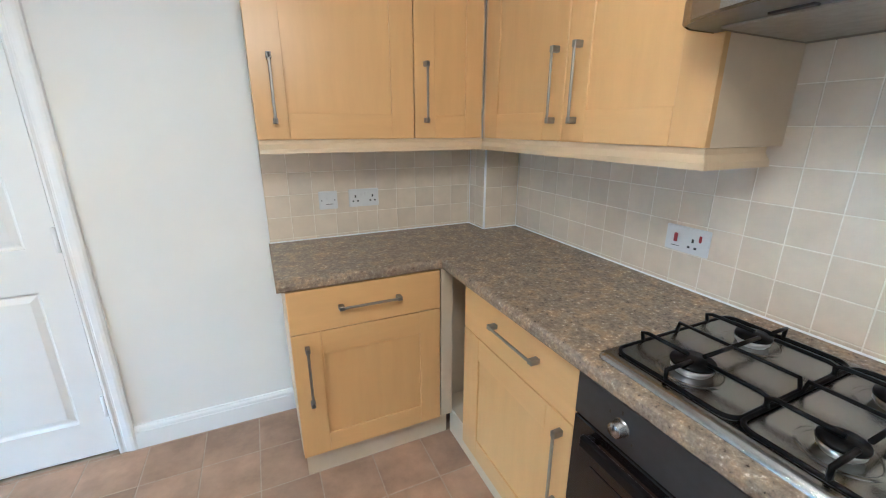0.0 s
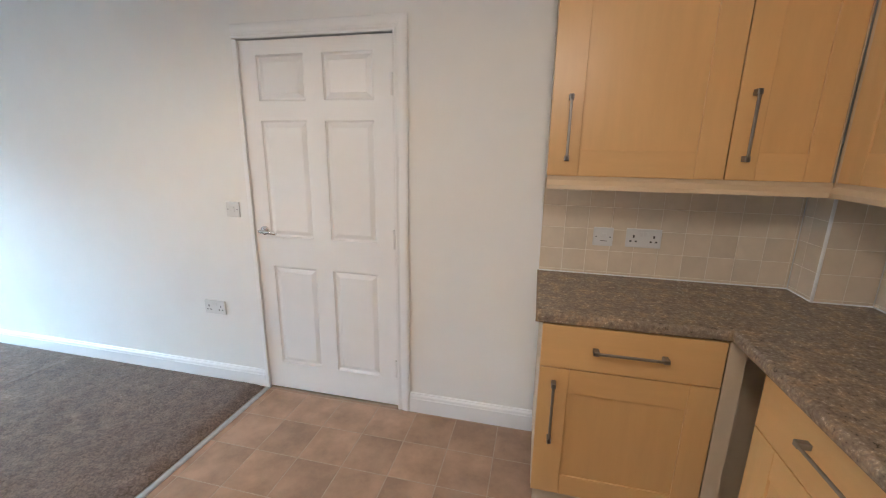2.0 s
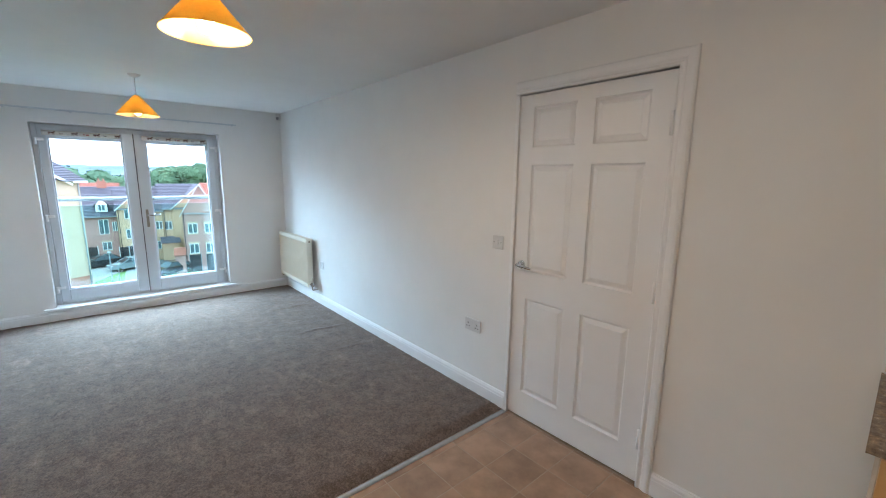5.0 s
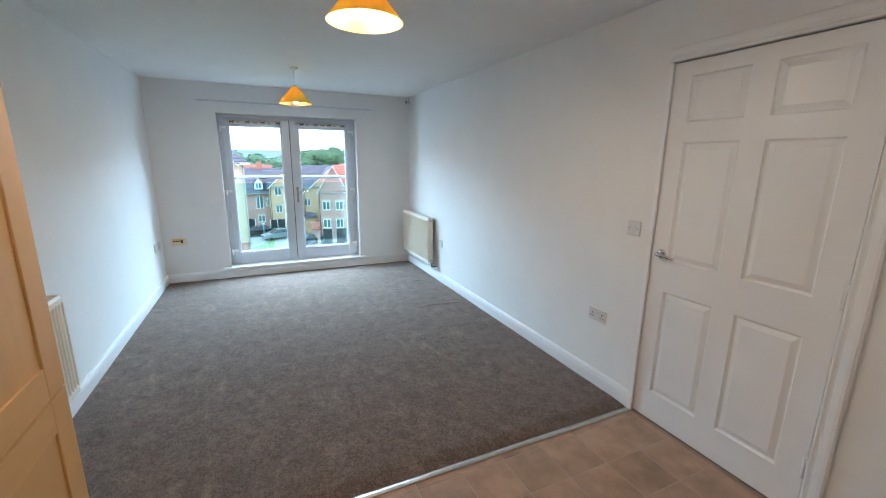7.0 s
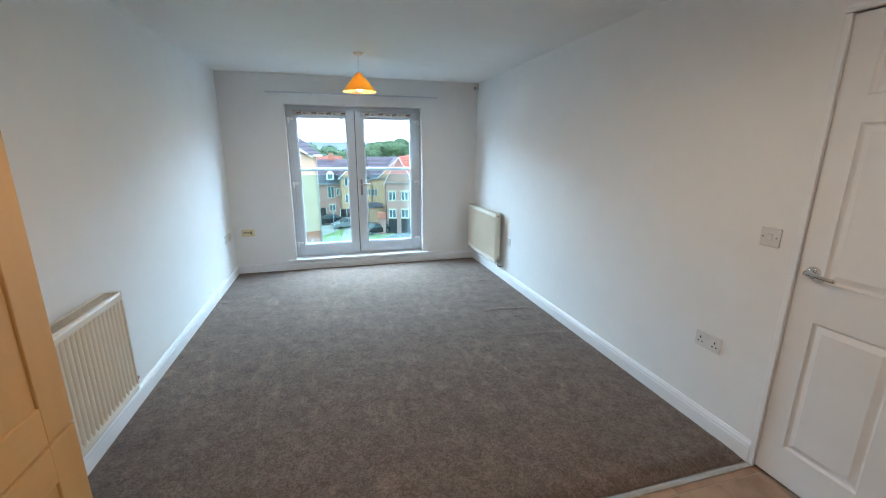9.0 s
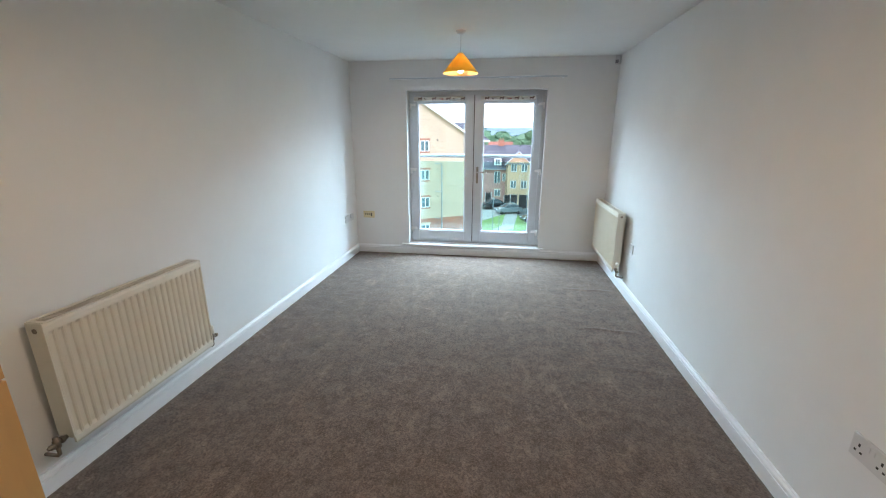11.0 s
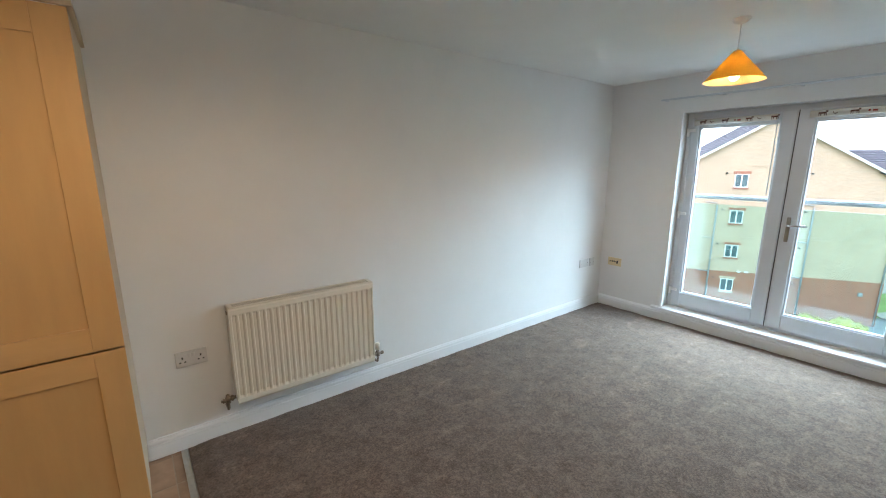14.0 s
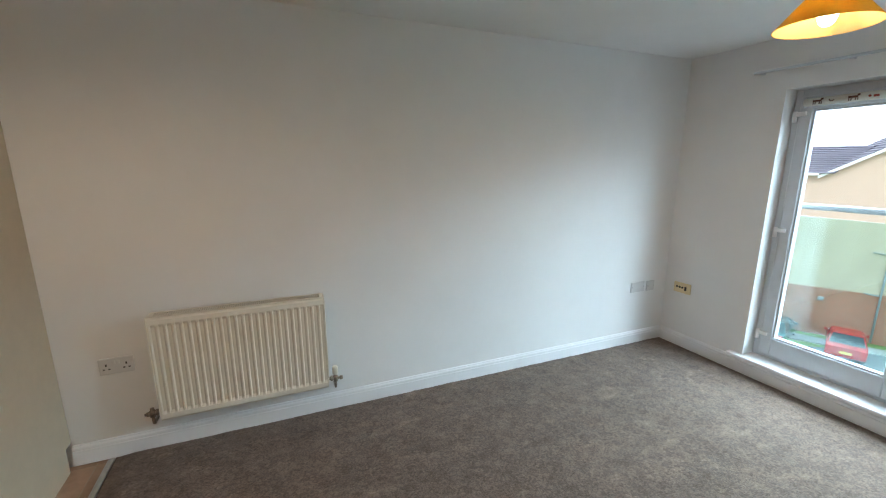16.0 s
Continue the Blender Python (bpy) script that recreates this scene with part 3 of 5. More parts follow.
def blind(y0, y1):
    th = thing("roller_blind", (FX + 0.019, y0, 1.875), "rolled up cream roller blind printed with small dark animals", "roller blind", "window blinds")
    w = y1 - y0
    part("bracket_bar", B((0, 0.022, 0, w, 0.056, 0.068), (0, 0.03, -0.012, 0.0, 0.0, 0.068), (0, 0.03, w, w + 0.012, 0.0, 0.068), r=0.002), UPVC, th)
    rb = bmesh.new()
    tube(rb, [(0.026, 0.002, 0.030), (0.026, w - 0.002, 0.030)], 0.024, 18)
    part("fabric_roll", rb, FABRIC, th)
    for i in range(int(w / 0.085)):
        yy = 0.05 + i * 0.085
        bm = bmesh.new()
        kind_ = i % 4
        x = 0.0495
        if kind_ in (0, 2):
            box(bm, x, x + 0.002, yy, yy + 0.045, 0.026, 0.038, r=0.0008)
            for q in (0.002, 0.012, 0.032, 0.042):
                box(bm, x - 0.002, x + 0.001, yy + q, yy + q + 0.004, 0.012, 0.027)
            box(bm, x - 0.002, x + 0.001, yy + 0.040, yy + 0.052, 0.036, 0.047)
        elif kind_ == 1:
            tube(bm, [(x, yy + 0.008 + 0.012 * math.cos(k), 0.034 + 0.012 * math.sin(k)) for k in (-3.3, -2.6, -1.8, -1.0, -0.3)], 0.0028, 6)
        else:
            lathe(bm, [(0, 0.0015), (0.007, 0.001), (0.007, -0.001)], 12, (x, yy + 0.01, 0.028), "x")
            box(bm, x - 0.001, x + 0.001, yy + 0.026, yy + 0.05, 0.02, 0.032)
        part("printed_motif", bm, PRINTR if i % 5 == 3 else PRINT, th)
    pc = bmesh.new()
    tube(pc, [(0.045, w + 0.004, 0.045), (0.046, w + 0.006, -0.25), (0.046, w + 0.004, -0.58)], 0.0035, 6)
    part("pull_wand", pc, UPVC, th)


blind(-0.135, 0.465)
blind(0.655, 1.285)

rail = thing("balustrade", (-5.74, 0, 0), "balcony balustrade of green-tinted glass under a round white handrail", "balustrade")
part("handrail", tube(bmesh.new(), [(0, WY0 - 0.35, 1.238), (0, WY1 + 0.35, 1.238)], 0.021, 16), mat("rail_metal", (0.16, 0.165, 0.17), 0.55, 0.2), rail)
gp = part("glass_panel", B((-0.006, 0.006, WY0 - 0.3, WY1 + 0.3, -0.05, 1.17)), TINTED, rail)
gp.visible_shadow = False
for yy in (WY0 - 0.32, WY1 + 0.32):
    part("post", B((-0.02, 0.02, yy - 0.02, yy + 0.02, -0.05, 1.217)), STEEL, rail)

# curtain track
ct = thing("curtain_rail", (XW + 0.045, 0, 2.118), "thin white plastic curtain rail fixed above the window", "curtain rail")
part("rail", B((-0.006, 0.006, -0.40, 1.60, -0.008, 0.008), r=0.003), UPVC, ct)
for yy in (-0.36, 0.1, 0.6, 1.1, 1.56):
    part("bracket", B((-0.045, -0.006, yy - 0.01, yy + 0.01, -0.012, 0.012), r=0.003), UPVC, ct)


# ---------- radiators ----------
def radiator(name, at, turn, w, h, d, label, n, ribbed=True):
    th = thing(name, at, label, "radiator", turn=turn)
    t = 0.013
    for nm, y0 in (("front_panel", 0.0), ("back_panel", d - t)):
        bm = bmesh.new()
        rows = []
        pitch = w / n
        zs = [0, 0.012, 0.035, 0.05, h - 0.05, h - 0.035, h - 0.012, h]
        for zi, z in enumerate(zs):
            row = []
            groove = 0.0 if zi < 3 or zi > 4 + 0 and zi > 4 else 1.0
            groove = 1.0 if zi in (3, 4) else 0.0
            edge = 0.006 if zi in (0, 7) else 0.0
            for i in range(n):
                for fx, dep in ((0.0, 0.002), (0.08, 0), (0.24, 0), (0.38, 0.010), (0.82, 0.010), (0.94, 0.003)):
                    row.append((i * pitch + fx * pitch, dep * groove + edge))
            row.append((w, edge))
            rows.append([bm.verts.new((x, (y0 + dd) if nm == "front_panel" else (y0 + t - dd), z)) for x, dd in row])
        for a, b in zip(rows, rows[1:]):
            for k in range(len(a) - 1):
                bm.faces.new((a[k], a[k + 1], b[k + 1], b[k]))
        pn = part(nm, bm, RAD, th)
        yb = y0 + 0.0105 if nm == "front_panel" else y0 + 0.0008
        part("panel_backing", B((0.005, w - 0.005, yb, yb + 0.0017, 0.001, h - 0.001)), RAD, pn)
        for xx in (0, w - 0.004):
            part("panel_edge", B((xx, xx + 0.004, y0 + 0.001, y0 + t - 0.001, 0.006, h - 0.006)), RAD, pn)
    part("convector_fins", B(*[(0.03 + i * 0.0205, 0.031 + i * 0.0205, t, d - t, 0.06, h - 0.16) for i in range(int((w - 0.06) / 0.0205))]), RAD, th)
    g = bmesh.new()
    box(g, 0.002, w - 0.002, -0.001, 0.0125, h + 0.0005, h + 0.006, r=0.002)
    box(g, 0.002, w - 0.002, d - 0.0125, d + 0.001, h + 0.0005, h + 0.006, r=0.002)
    box(g, 0.002, 0.020, 0.0125, d - 0.0125, h + 0.0005, h + 0.0055)
    box(g, w - 0.020, w - 0.002, 0.0125, d - 0.0125, h + 0.0005, h + 0.0055)
    for i in range(int((w - 0.04) / 0.0105)):
        x = 0.02 + i * 0.0105
        box(g, x, x + 0.0026, 0.0125, d - 0.0125, h - 0.001, h + 0.003)
    part("top_grille", g, RAD, th)
    for xx in (-0.004, w):
        sp = bmesh.new()
        box(sp, xx, xx + 0.004, 0.0, d, 0.03, h + 0.004, r=0.0015)
        part("side_panel", sp, RAD, th)
    for xx, s in ((-0.004, -1), (w + 0.004, 1)):
        part("air_vent", lathe(bmesh.new(), [(0.011, 0), (0.011, s * 0.003), (0.005, s * 0.004), (0.005, s * 0.001), (0, s * 0.001)], 12, (xx, d / 2, h - 0.03), "x"), BRASS, th)
    for sx, nm in ((-1, "lockshield_valve"), (1, "control_valve")):
        x = -0.004 if sx < 0 else w + 0.004
        v = bmesh.new()
        tube(v, [(x, d / 2, 0.035), (x + sx * 0.040, d / 2, 0.035)], 0.010, 10)
        lathe(v, [(0, -0.022), (0.013, -0.022), (0.014, 0.012), (0.010, 0.014), (0.010, 0.026), (0, 0.026)], 12, (x + sx * 0.040, d / 2, 0.035))
        lathe(v, [(0.016, -0.006), (0.016, 0.006), (0.011, 0.008), (0.011, -0.008), (0.016, -0.006)], 6, (x + sx * 0.018, d / 2, 0.035), "x")
        tube(v, [(x + sx * 0.040, d / 2, 0.02), (x + sx * 0.040, d / 2, -0.020), (x + sx * 0.040, d / 2 + 0.01, -0.030), (x + sx * 0.040, d + 0.034, -0.032)], 0.0075, 10)
        tube(v, [(x + sx * 0.028, d / 2, 0.032), (x + sx * 0.074, d / 2, 0.030)], 0.008, 10)
        lathe(v, [(0, 0.0), (0.012, 0.0), (0.012, 0.016), (0, 0.016)], 8, (x + sx * 0.066, d / 2, 0.030), "x")
        part(nm, v, BRASS, th)
        if sx > 0:
            c = bmesh.new()
            lathe(c, [(0, 0.062), (0.014, 0.060), (0.017, 0.05), (0.017, 0.012), (0, 0.012)], 16, (x + sx * 0.040, d / 2, 0.05))
            part("valve_cap", c, RAD, th, "cream plastic cap")
    for bx in (0.12, w - 0.12):
        part("wall_bracket", B((bx - 0.015, bx + 0.015, d, d + 0.045, 0.05, h - 0.05)), RAD, th)
    return th


radiator("radiator", (-1.700, -0.836, 0.223), 179.2, 0.842, 0.560, 0.082, "cream ribbed double panel radiator beside the tall cupboard", 24)
radiator("radiator", (-5.345, 2.032, 0.205), 0, 0.92, 0.58, 0.066, "cream double panel radiator in the corner by the french window", 27)


# ---------- plates on the walls ----------
def plate(name, at, turn, w, label, kind_):
    """Face plate, its back on the wall: x along the wall, y into the wall."""
    cat = {"socket": "wall socket", "switch": "light switch", "blank": "blank wall plate", "cooker": "cooker switch", "fcu": "fused switch", "phone": "phone socket", "tv": "wall socket"}[kind_]
    th = thing(name, at, label, cat, turn=turn)
    m = IVORY if kind_ == "tv" else PLASTIC
    part("face_plate", B((-w / 2, w / 2, -0.010, 0, -0.043, 0.043), r=0.004, seg=2), m, th)

    def pins(cx, cz=-0.006):
        part("pin_holes", B((cx - 0.0035, cx + 0.0035, -0.0107, -0.0095, cz + 0.008, cz + 0.020), (cx - 0.0155, cx - 0.007, -0.0107, -0.0095, cz - 0.012, cz - 0.005), (cx + 0.007, cx + 0.0155, -0.0107, -0.0095, cz - 0.012, cz - 0.005)), DARK, th)

    if kind_ == "socket":
        for cx, s in ((-0.042, 1), (0.042, -1)):
            pins(cx)
            part("rocker", B((cx + s * 0.033 - 0.0065, cx + s * 0.033 + 0.0065, -0.0135, -0.0095, 0.010, 0.030), r=0.0015), m, th)
    if kind_ == "switch":
        part("rocker", B((-0.013, 0.013, -0.014, -0.0095, -0.016, 0.016), r=0.003), m, th)
    if kind_ in ("switch", "blank", "fcu"):
        for cx in (-w / 2 + 0.013, w / 2 - 0.013):
            part("screw", lathe(bmesh.new(), [(0, -0.0112), (0.003, -0.0112), (0.003, -0.0095)], 10, (cx, 0, 0), "y"), DARK, th)
    if kind_ == "fcu":
        part("rocker", B((-0.008, 0.014, -0.014, -0.0095, 0.000, 0.018), r=0.002), m, th)
        part("lettering", B((-0.012, 0.02, -0.0108, -0.0098, -0.020, -0.0175)), DARK, th)
    if kind_ == "cooker":
        part("red_rocker", B((-0.042, -0.030, -0.015, -0.0095, -0.012, 0.018), r=0.002), REDP, th, "red switch")
        part("red_rocker", B((0.042, 0.051, -0.014, -0.0095, 0.002, 0.024), r=0.002), REDP, th, "red switch")
        pins(0.022, -0.012)
        part("lettering", B((-0.05, -0.022, -0.0108, -0.0098, -0.026, -0.024)), DARK, th)
    if kind_ == "tv":
        part("aerial_port", B((0.022, 0.040, -0.0125, -0.0095, -0.018, 0.018), r=0.002), DARK, th)
        for cx in (-0.045, -0.02, 0.004):
            part("port", lathe(bmesh.new(), [(0, -0.012), (0.009, -0.0125), (0.009, -0.0095)], 12, (cx, 0, 0.004), "y"), DARK, th)
    return th


plate("light_switch", (-1.542, YN, 1.117), 0, 0.086, "square white light switch on the white wall beside the door", "switch")
plate("wall_socket", (-1.748, YN, 0.502), 0, 0.147, "white double socket low on the wall by the door", "socket")
plate("fused_switch", (0.441, YN - 0.009, 1.085), 0, 0.086, "white fused switch on the cream wall tiles", "fcu")
plate("wall_socket", (0.612, YN - 0.009, 1.087), 0, 0.147, "white double socket on the cream wall tiles", "socket")
plate("cooker_switch", (XE - 0.009, 1.003, 1.066), -90, 0.147, "white cooker switch with two red rockers on cream tiles", "cooker")
plate("wall_socket", (-1.520, south(-1.520), 0.520), 180, 0.147, "white double socket beside the tall cupboard", "socket")
plate("wall_socket", (-5.09, south(-5.09), 0.512), 179.1, 0.147, "white double socket low on the wall near the window corner", "blank")
plate("phone_socket", (-5.235, south(-5.235), 0.509), 179.1, 0.086, "white phone socket beside the double socket", "blank")
plate("media_plate", (XW, -0.735, 0.512), 90, 0.147, "ivory plastic plate with aerial and phone ports beside the window", "tv")
plate("wall_plate", (-4.265, YN, 0.49), 0, 0.086, "single white plate on the wall beside the corner radiator", "blank")

se = thing("alarm_sensor", (XW + 0.03, YN - 0.03, 2.27), "small white alarm sensor high in the corner", "alarm sensor", turn=45)
part("sensor_body", B((-0.025, 0.025, -0.02, 0.02, -0.045, 0.045), r=0.010, seg=2), PLASTIC, se)
part("lens", B((-0.017, 0.017, -0.025, -0.018, -0.034, 0.0), r=0.003), mat("sensor_lens", (0.25, 0.25, 0.27), 0.3), se)

# ---------- pendant lamps ----------
for sx, sy, up in ((*SHADES[0], 0.036), (*SHADES[1], 0.014)):
    pl = thing("pendant_light", (sx, sy, H - 0.0005), "lit pendant lamp, mustard yellow cone shade on a white flex", "ceiling lamp", "pendant lamps")
    part("ceiling_rose", lathe(bmesh.new(), [(0, -0.028), (0.012, -0.028), (0.030, -0.020), (0.042, -0.008), (0.045, 0)], 24), PLASTIC, pl)
    part("flex", tube(bmesh.new(), [(0, 0, -0.02), (0, 0, -0.19 + up)], 0.003, 8), PLASTIC, pl)
    part("lamp_holder", lathe(bmesh.new(), [(0, -0.17 + up), (0.012, -0.175 + up), (0.017, -0.19 + up), (0.017, -0.235 + up), (0, -0.235 + up)], 16), PLASTIC, pl)
    sh = bmesh.new()
    lathe(sh, [(0.0185, -0.180 + up), (0.150, -0.338 + up), (0.1492, -0.3385 + up), (0.0178, -0.1805 + up)], 48)
    cone = part("shade", sh, SHADEM, pl)
    li = bmesh.new()
    lathe(li, [(0.0165, -0.181 + up), (0.1475, -0.3375 + up)], 48)
    part("lining", li, LINING, cone, "cream inner lining")
    part("shade_ring", B((-0.038, 0.038, -0.002, 0.002, -0.186 + up, -0.183 + up), (-0.002, 0.002, -0.038, 0.038, -0.187 + up, -0.184 + up)), PLASTIC, pl)
    bl = bmesh.new()
    lathe(bl, [(0.0, -0.338), (0.013, -0.335), (0.023, -0.323), (0.029, -0.303), (0.027, -0.285), (0.018, -0.255), (0.013, -0.236), (0, -0.236)], 20, (0, 0, up))
    part("bulb", bl, BULB, pl).visible_shadow = False


# ---------- kitchen ----------
def handle(parent, x, z, length, upright=True):
    bm = bmesh.new()
    q = length / 2
    if upright:
        box(bm, x - 0.005, x + 0.005, -0.032, -0.025, z - q, z + q, r=0.002)
        for s in (-1, 1):
            box(bm, x - 0.0085, x + 0.0085, -0.032, 0, z + s * (q - 0.010) - 0.010, z + s * (q - 0.010) + 0.010, r=0.002)
    else:
        box(bm, x - q, x + q, -0.032, -0.025, z - 0.005, z + 0.005, r=0.002)
        for s in (-1, 1):
            box(bm, x + s * (q - 0.010) - 0.010, x + s * (q - 0.010) + 0.010, -0.032, 0, z - 0.0085, z + 0.0085, r=0.002)
    return part("handle", bm, NICKEL, parent, "brushed nickel bar handle")


def shaker(parent, x0, x1, z0, z1, sl=0.09, sr=0.09, rt=0.09, rb=0.09, hx=None, hz=None, hl=0.19):
    d = part("door", B((x0 + sl - 0.005, x1 - sr + 0.005, 0.007, 0.015, z0 + rb - 0.005, z1 - rt + 0.005)), MAPLE_V, parent)
    for a, b in ((x0, x0 + sl), (x1 - sr, x1)):
        part("stile", B((a, b, 0, 0.020, z0, z1), r=0.0015), MAPLE_V, d)
    for a, b in ((z0, z0 + rb), (z1 - rt, z1)):
        part("rail", B((x0 + sl + 0.0003, x1 - sr - 0.0003, 0.0003, 0.020, a, b), r=0.001), MAPLE_H, d)
    if hx is not None:
        handle(d, hx, hz, hl)
    return d


def carcass(parent, w, d, z0, z1, shelf=True):
    t = 0.018
    for nm, q in (("side_panel", (0, t, 0.022, d, z0, z1)), ("side_panel", (w - t, w, 0.022, d, z0, z1)), ("bottom_panel", (t, w - t, 0.032, d, z0, z0 + t)),
                  ("top_panel", (t, w - t, 0.032, d, z1 - t, z1)), ("back_panel", (t, w - t, d - 0.008, d, z0 + t, z1 - t))):
        part(nm, B(q, r=0.0006), CREAM, parent)


# base unit by the door wall
BY = 1.600
u = thing("base_cabinet", (0.186, BY, 0), "maple base cabinet with one drawer over a panelled door", "kitchen cabinet", "base cabinets")
carcass(u, 0.60, YN - BY - 0.01, 0.14, 0.858)
shaker(u, 0.002, 0.598, 0.138, 0.685, sl=0.106, sr=0.092, rt=0.097, rb=0.087, hx=0.055, hz=0.510, hl=0.255)
dr = part("drawer_front", B((0.002, 0.598, 0, 0.020, 0.689, 0.856), r=0.0015), MAPLE_H, u)
handle(dr, 0.302, 0.775, 0.245, False)
part("plinth", B((0.012, 0.655, 0.055, 0.071, 0.0, 0.138)), CREAM, u)
# corner post
cp = thing("corner_panel", (0.789, 1.602, 0), "cream corner post and open gap between the two base cabinets", "corner panel")
part("panel", B((0.0, 0.055, 0.0, 0.018, 0.14, 0.858)), CREAM, cp)
part("base_shelf", B((0.058, 0.56, -0.155, 0.10, 0.14, 0.158)), CREAM, cp)
part("back_panel", B((0.058, 0.56, 0.102, 0.118, 0.14, 0.858)), CREAM, cp)
# base unit on the hob wall
BXF = 0.812
u = thing("base_cabinet", (BXF, 1.432, 0), "maple base cabinet with one drawer, beside the oven", "kitchen cabinet", "base cabinets", turn=-90)
carcass(u, 0.608, XE - BXF - 0.01, 0.14, 0.858)
shaker(u, 0.002, 0.606, 0.138, 0.677, sl=0.110, sr=0.108, rt=0.090, rb=0.087, hx=0.567, hz=0.515, hl=0.255)
dr = part("drawer_front", B((0.002, 0.606, 0, 0.020, 0.681, 0.856), r=0.0015), MAPLE_H, u)
handle(dr, 0.337, 0.785, 0.245, False)
part("plinth", B((-0.215, 0.600, 0.045, 0.061, 0.0, 0.138)), CREAM, u)


wt = thing("worktop", (0, 0, 0), "brown granite-effect laminate worktop turning the kitchen corner", "worktop")
WZA, WZB = 0.862, 0.902
WPROF = [(-0.30, WZA), (-0.006, WZA), (-0.001, WZA + 0.006), (0.0, WZA + 0.020), (-0.002, WZB - 0.009), (-0.010, WZB - 0.0015), (-0.018, WZB), (-0.30, WZB)]
part("front_section", sweep(bmesh.new(), WPROF, [(0.160, 1.594), (0.788, 1.594), (0.788, -0.30)]), WORKTOP, wt)
part("back_section", B((0.160, XE - 0.002, 1.894, YN - 0.002, WZA, WZB)), WORKTOP, wt)
part("back_section", B((1.088, XE - 0.002, -0.30, 1.894, WZA, WZB)), WORKTOP, wt)

# oven
ov = thing("oven", (0.800, 0.818, 0), "built-in oven with a grey control panel and black glass door", "oven", turn=-90)
part("housing", B((0.003, 0.595, 0.024, 0.55, 0.14, 0.856)), OVENP, ov)
part("control_panel", B((0.003, 0.595, 0.0, 0.022, 0.742, 0.855), r=0.002), OVENP, ov)
part("door", B((0.003, 0.595, 0.0, 0.022, 0.150, 0.736), r=0.003), BLACKG, ov)
part("door_window", B((0.07, 0.53, -0.002, 0.0, 0.25, 0.63), r=0.0008), BLACKG, ov)
part("plinth", B((0.0, 0.60, 0.055, 0.071, 0.0, 0.138)), CREAM, ov)
hb = bmesh.new()
box(hb, 0.055, 0.545, -0.032, -0.014, 0.690, 0.722, r=0.005)
for xx in (0.045, 0.535):
    box(hb, xx + 0.015, xx + 0.033, -0.018, 0.0, 0.692, 0.716, r=0.002)
part("door_handle", hb, BLACKE, ov, "black bar handle")
for xx in (0.138, 0.46):
    kb = bmesh.new()
    lathe(kb, [(0, -0.024), (0.015, -0.024), (0.0175, -0.021), (0.0185, -0.004), (0.022, 0.0)], 24, (xx, 0, 0.795), "y")
    k = part("knob", kb, STEEL, ov, "round chrome knob")
    part("pointer", B((xx - 0.0012, xx + 0.0012, -0.0252, -0.0235, 0.797, 0.810)), DARK, k)
    for q in ((xx - 0.034, xx - 0.030, -0.0012, 0.0, 0.812, 0.820), (xx - 0.002, xx + 0.002, -0.0012, 0.0, 0.828, 0.836), (xx + 0.030, xx + 0.034, -0.0012, 0.0, 0.772, 0.778)):
        part("marking", B(q), DARK, ov)


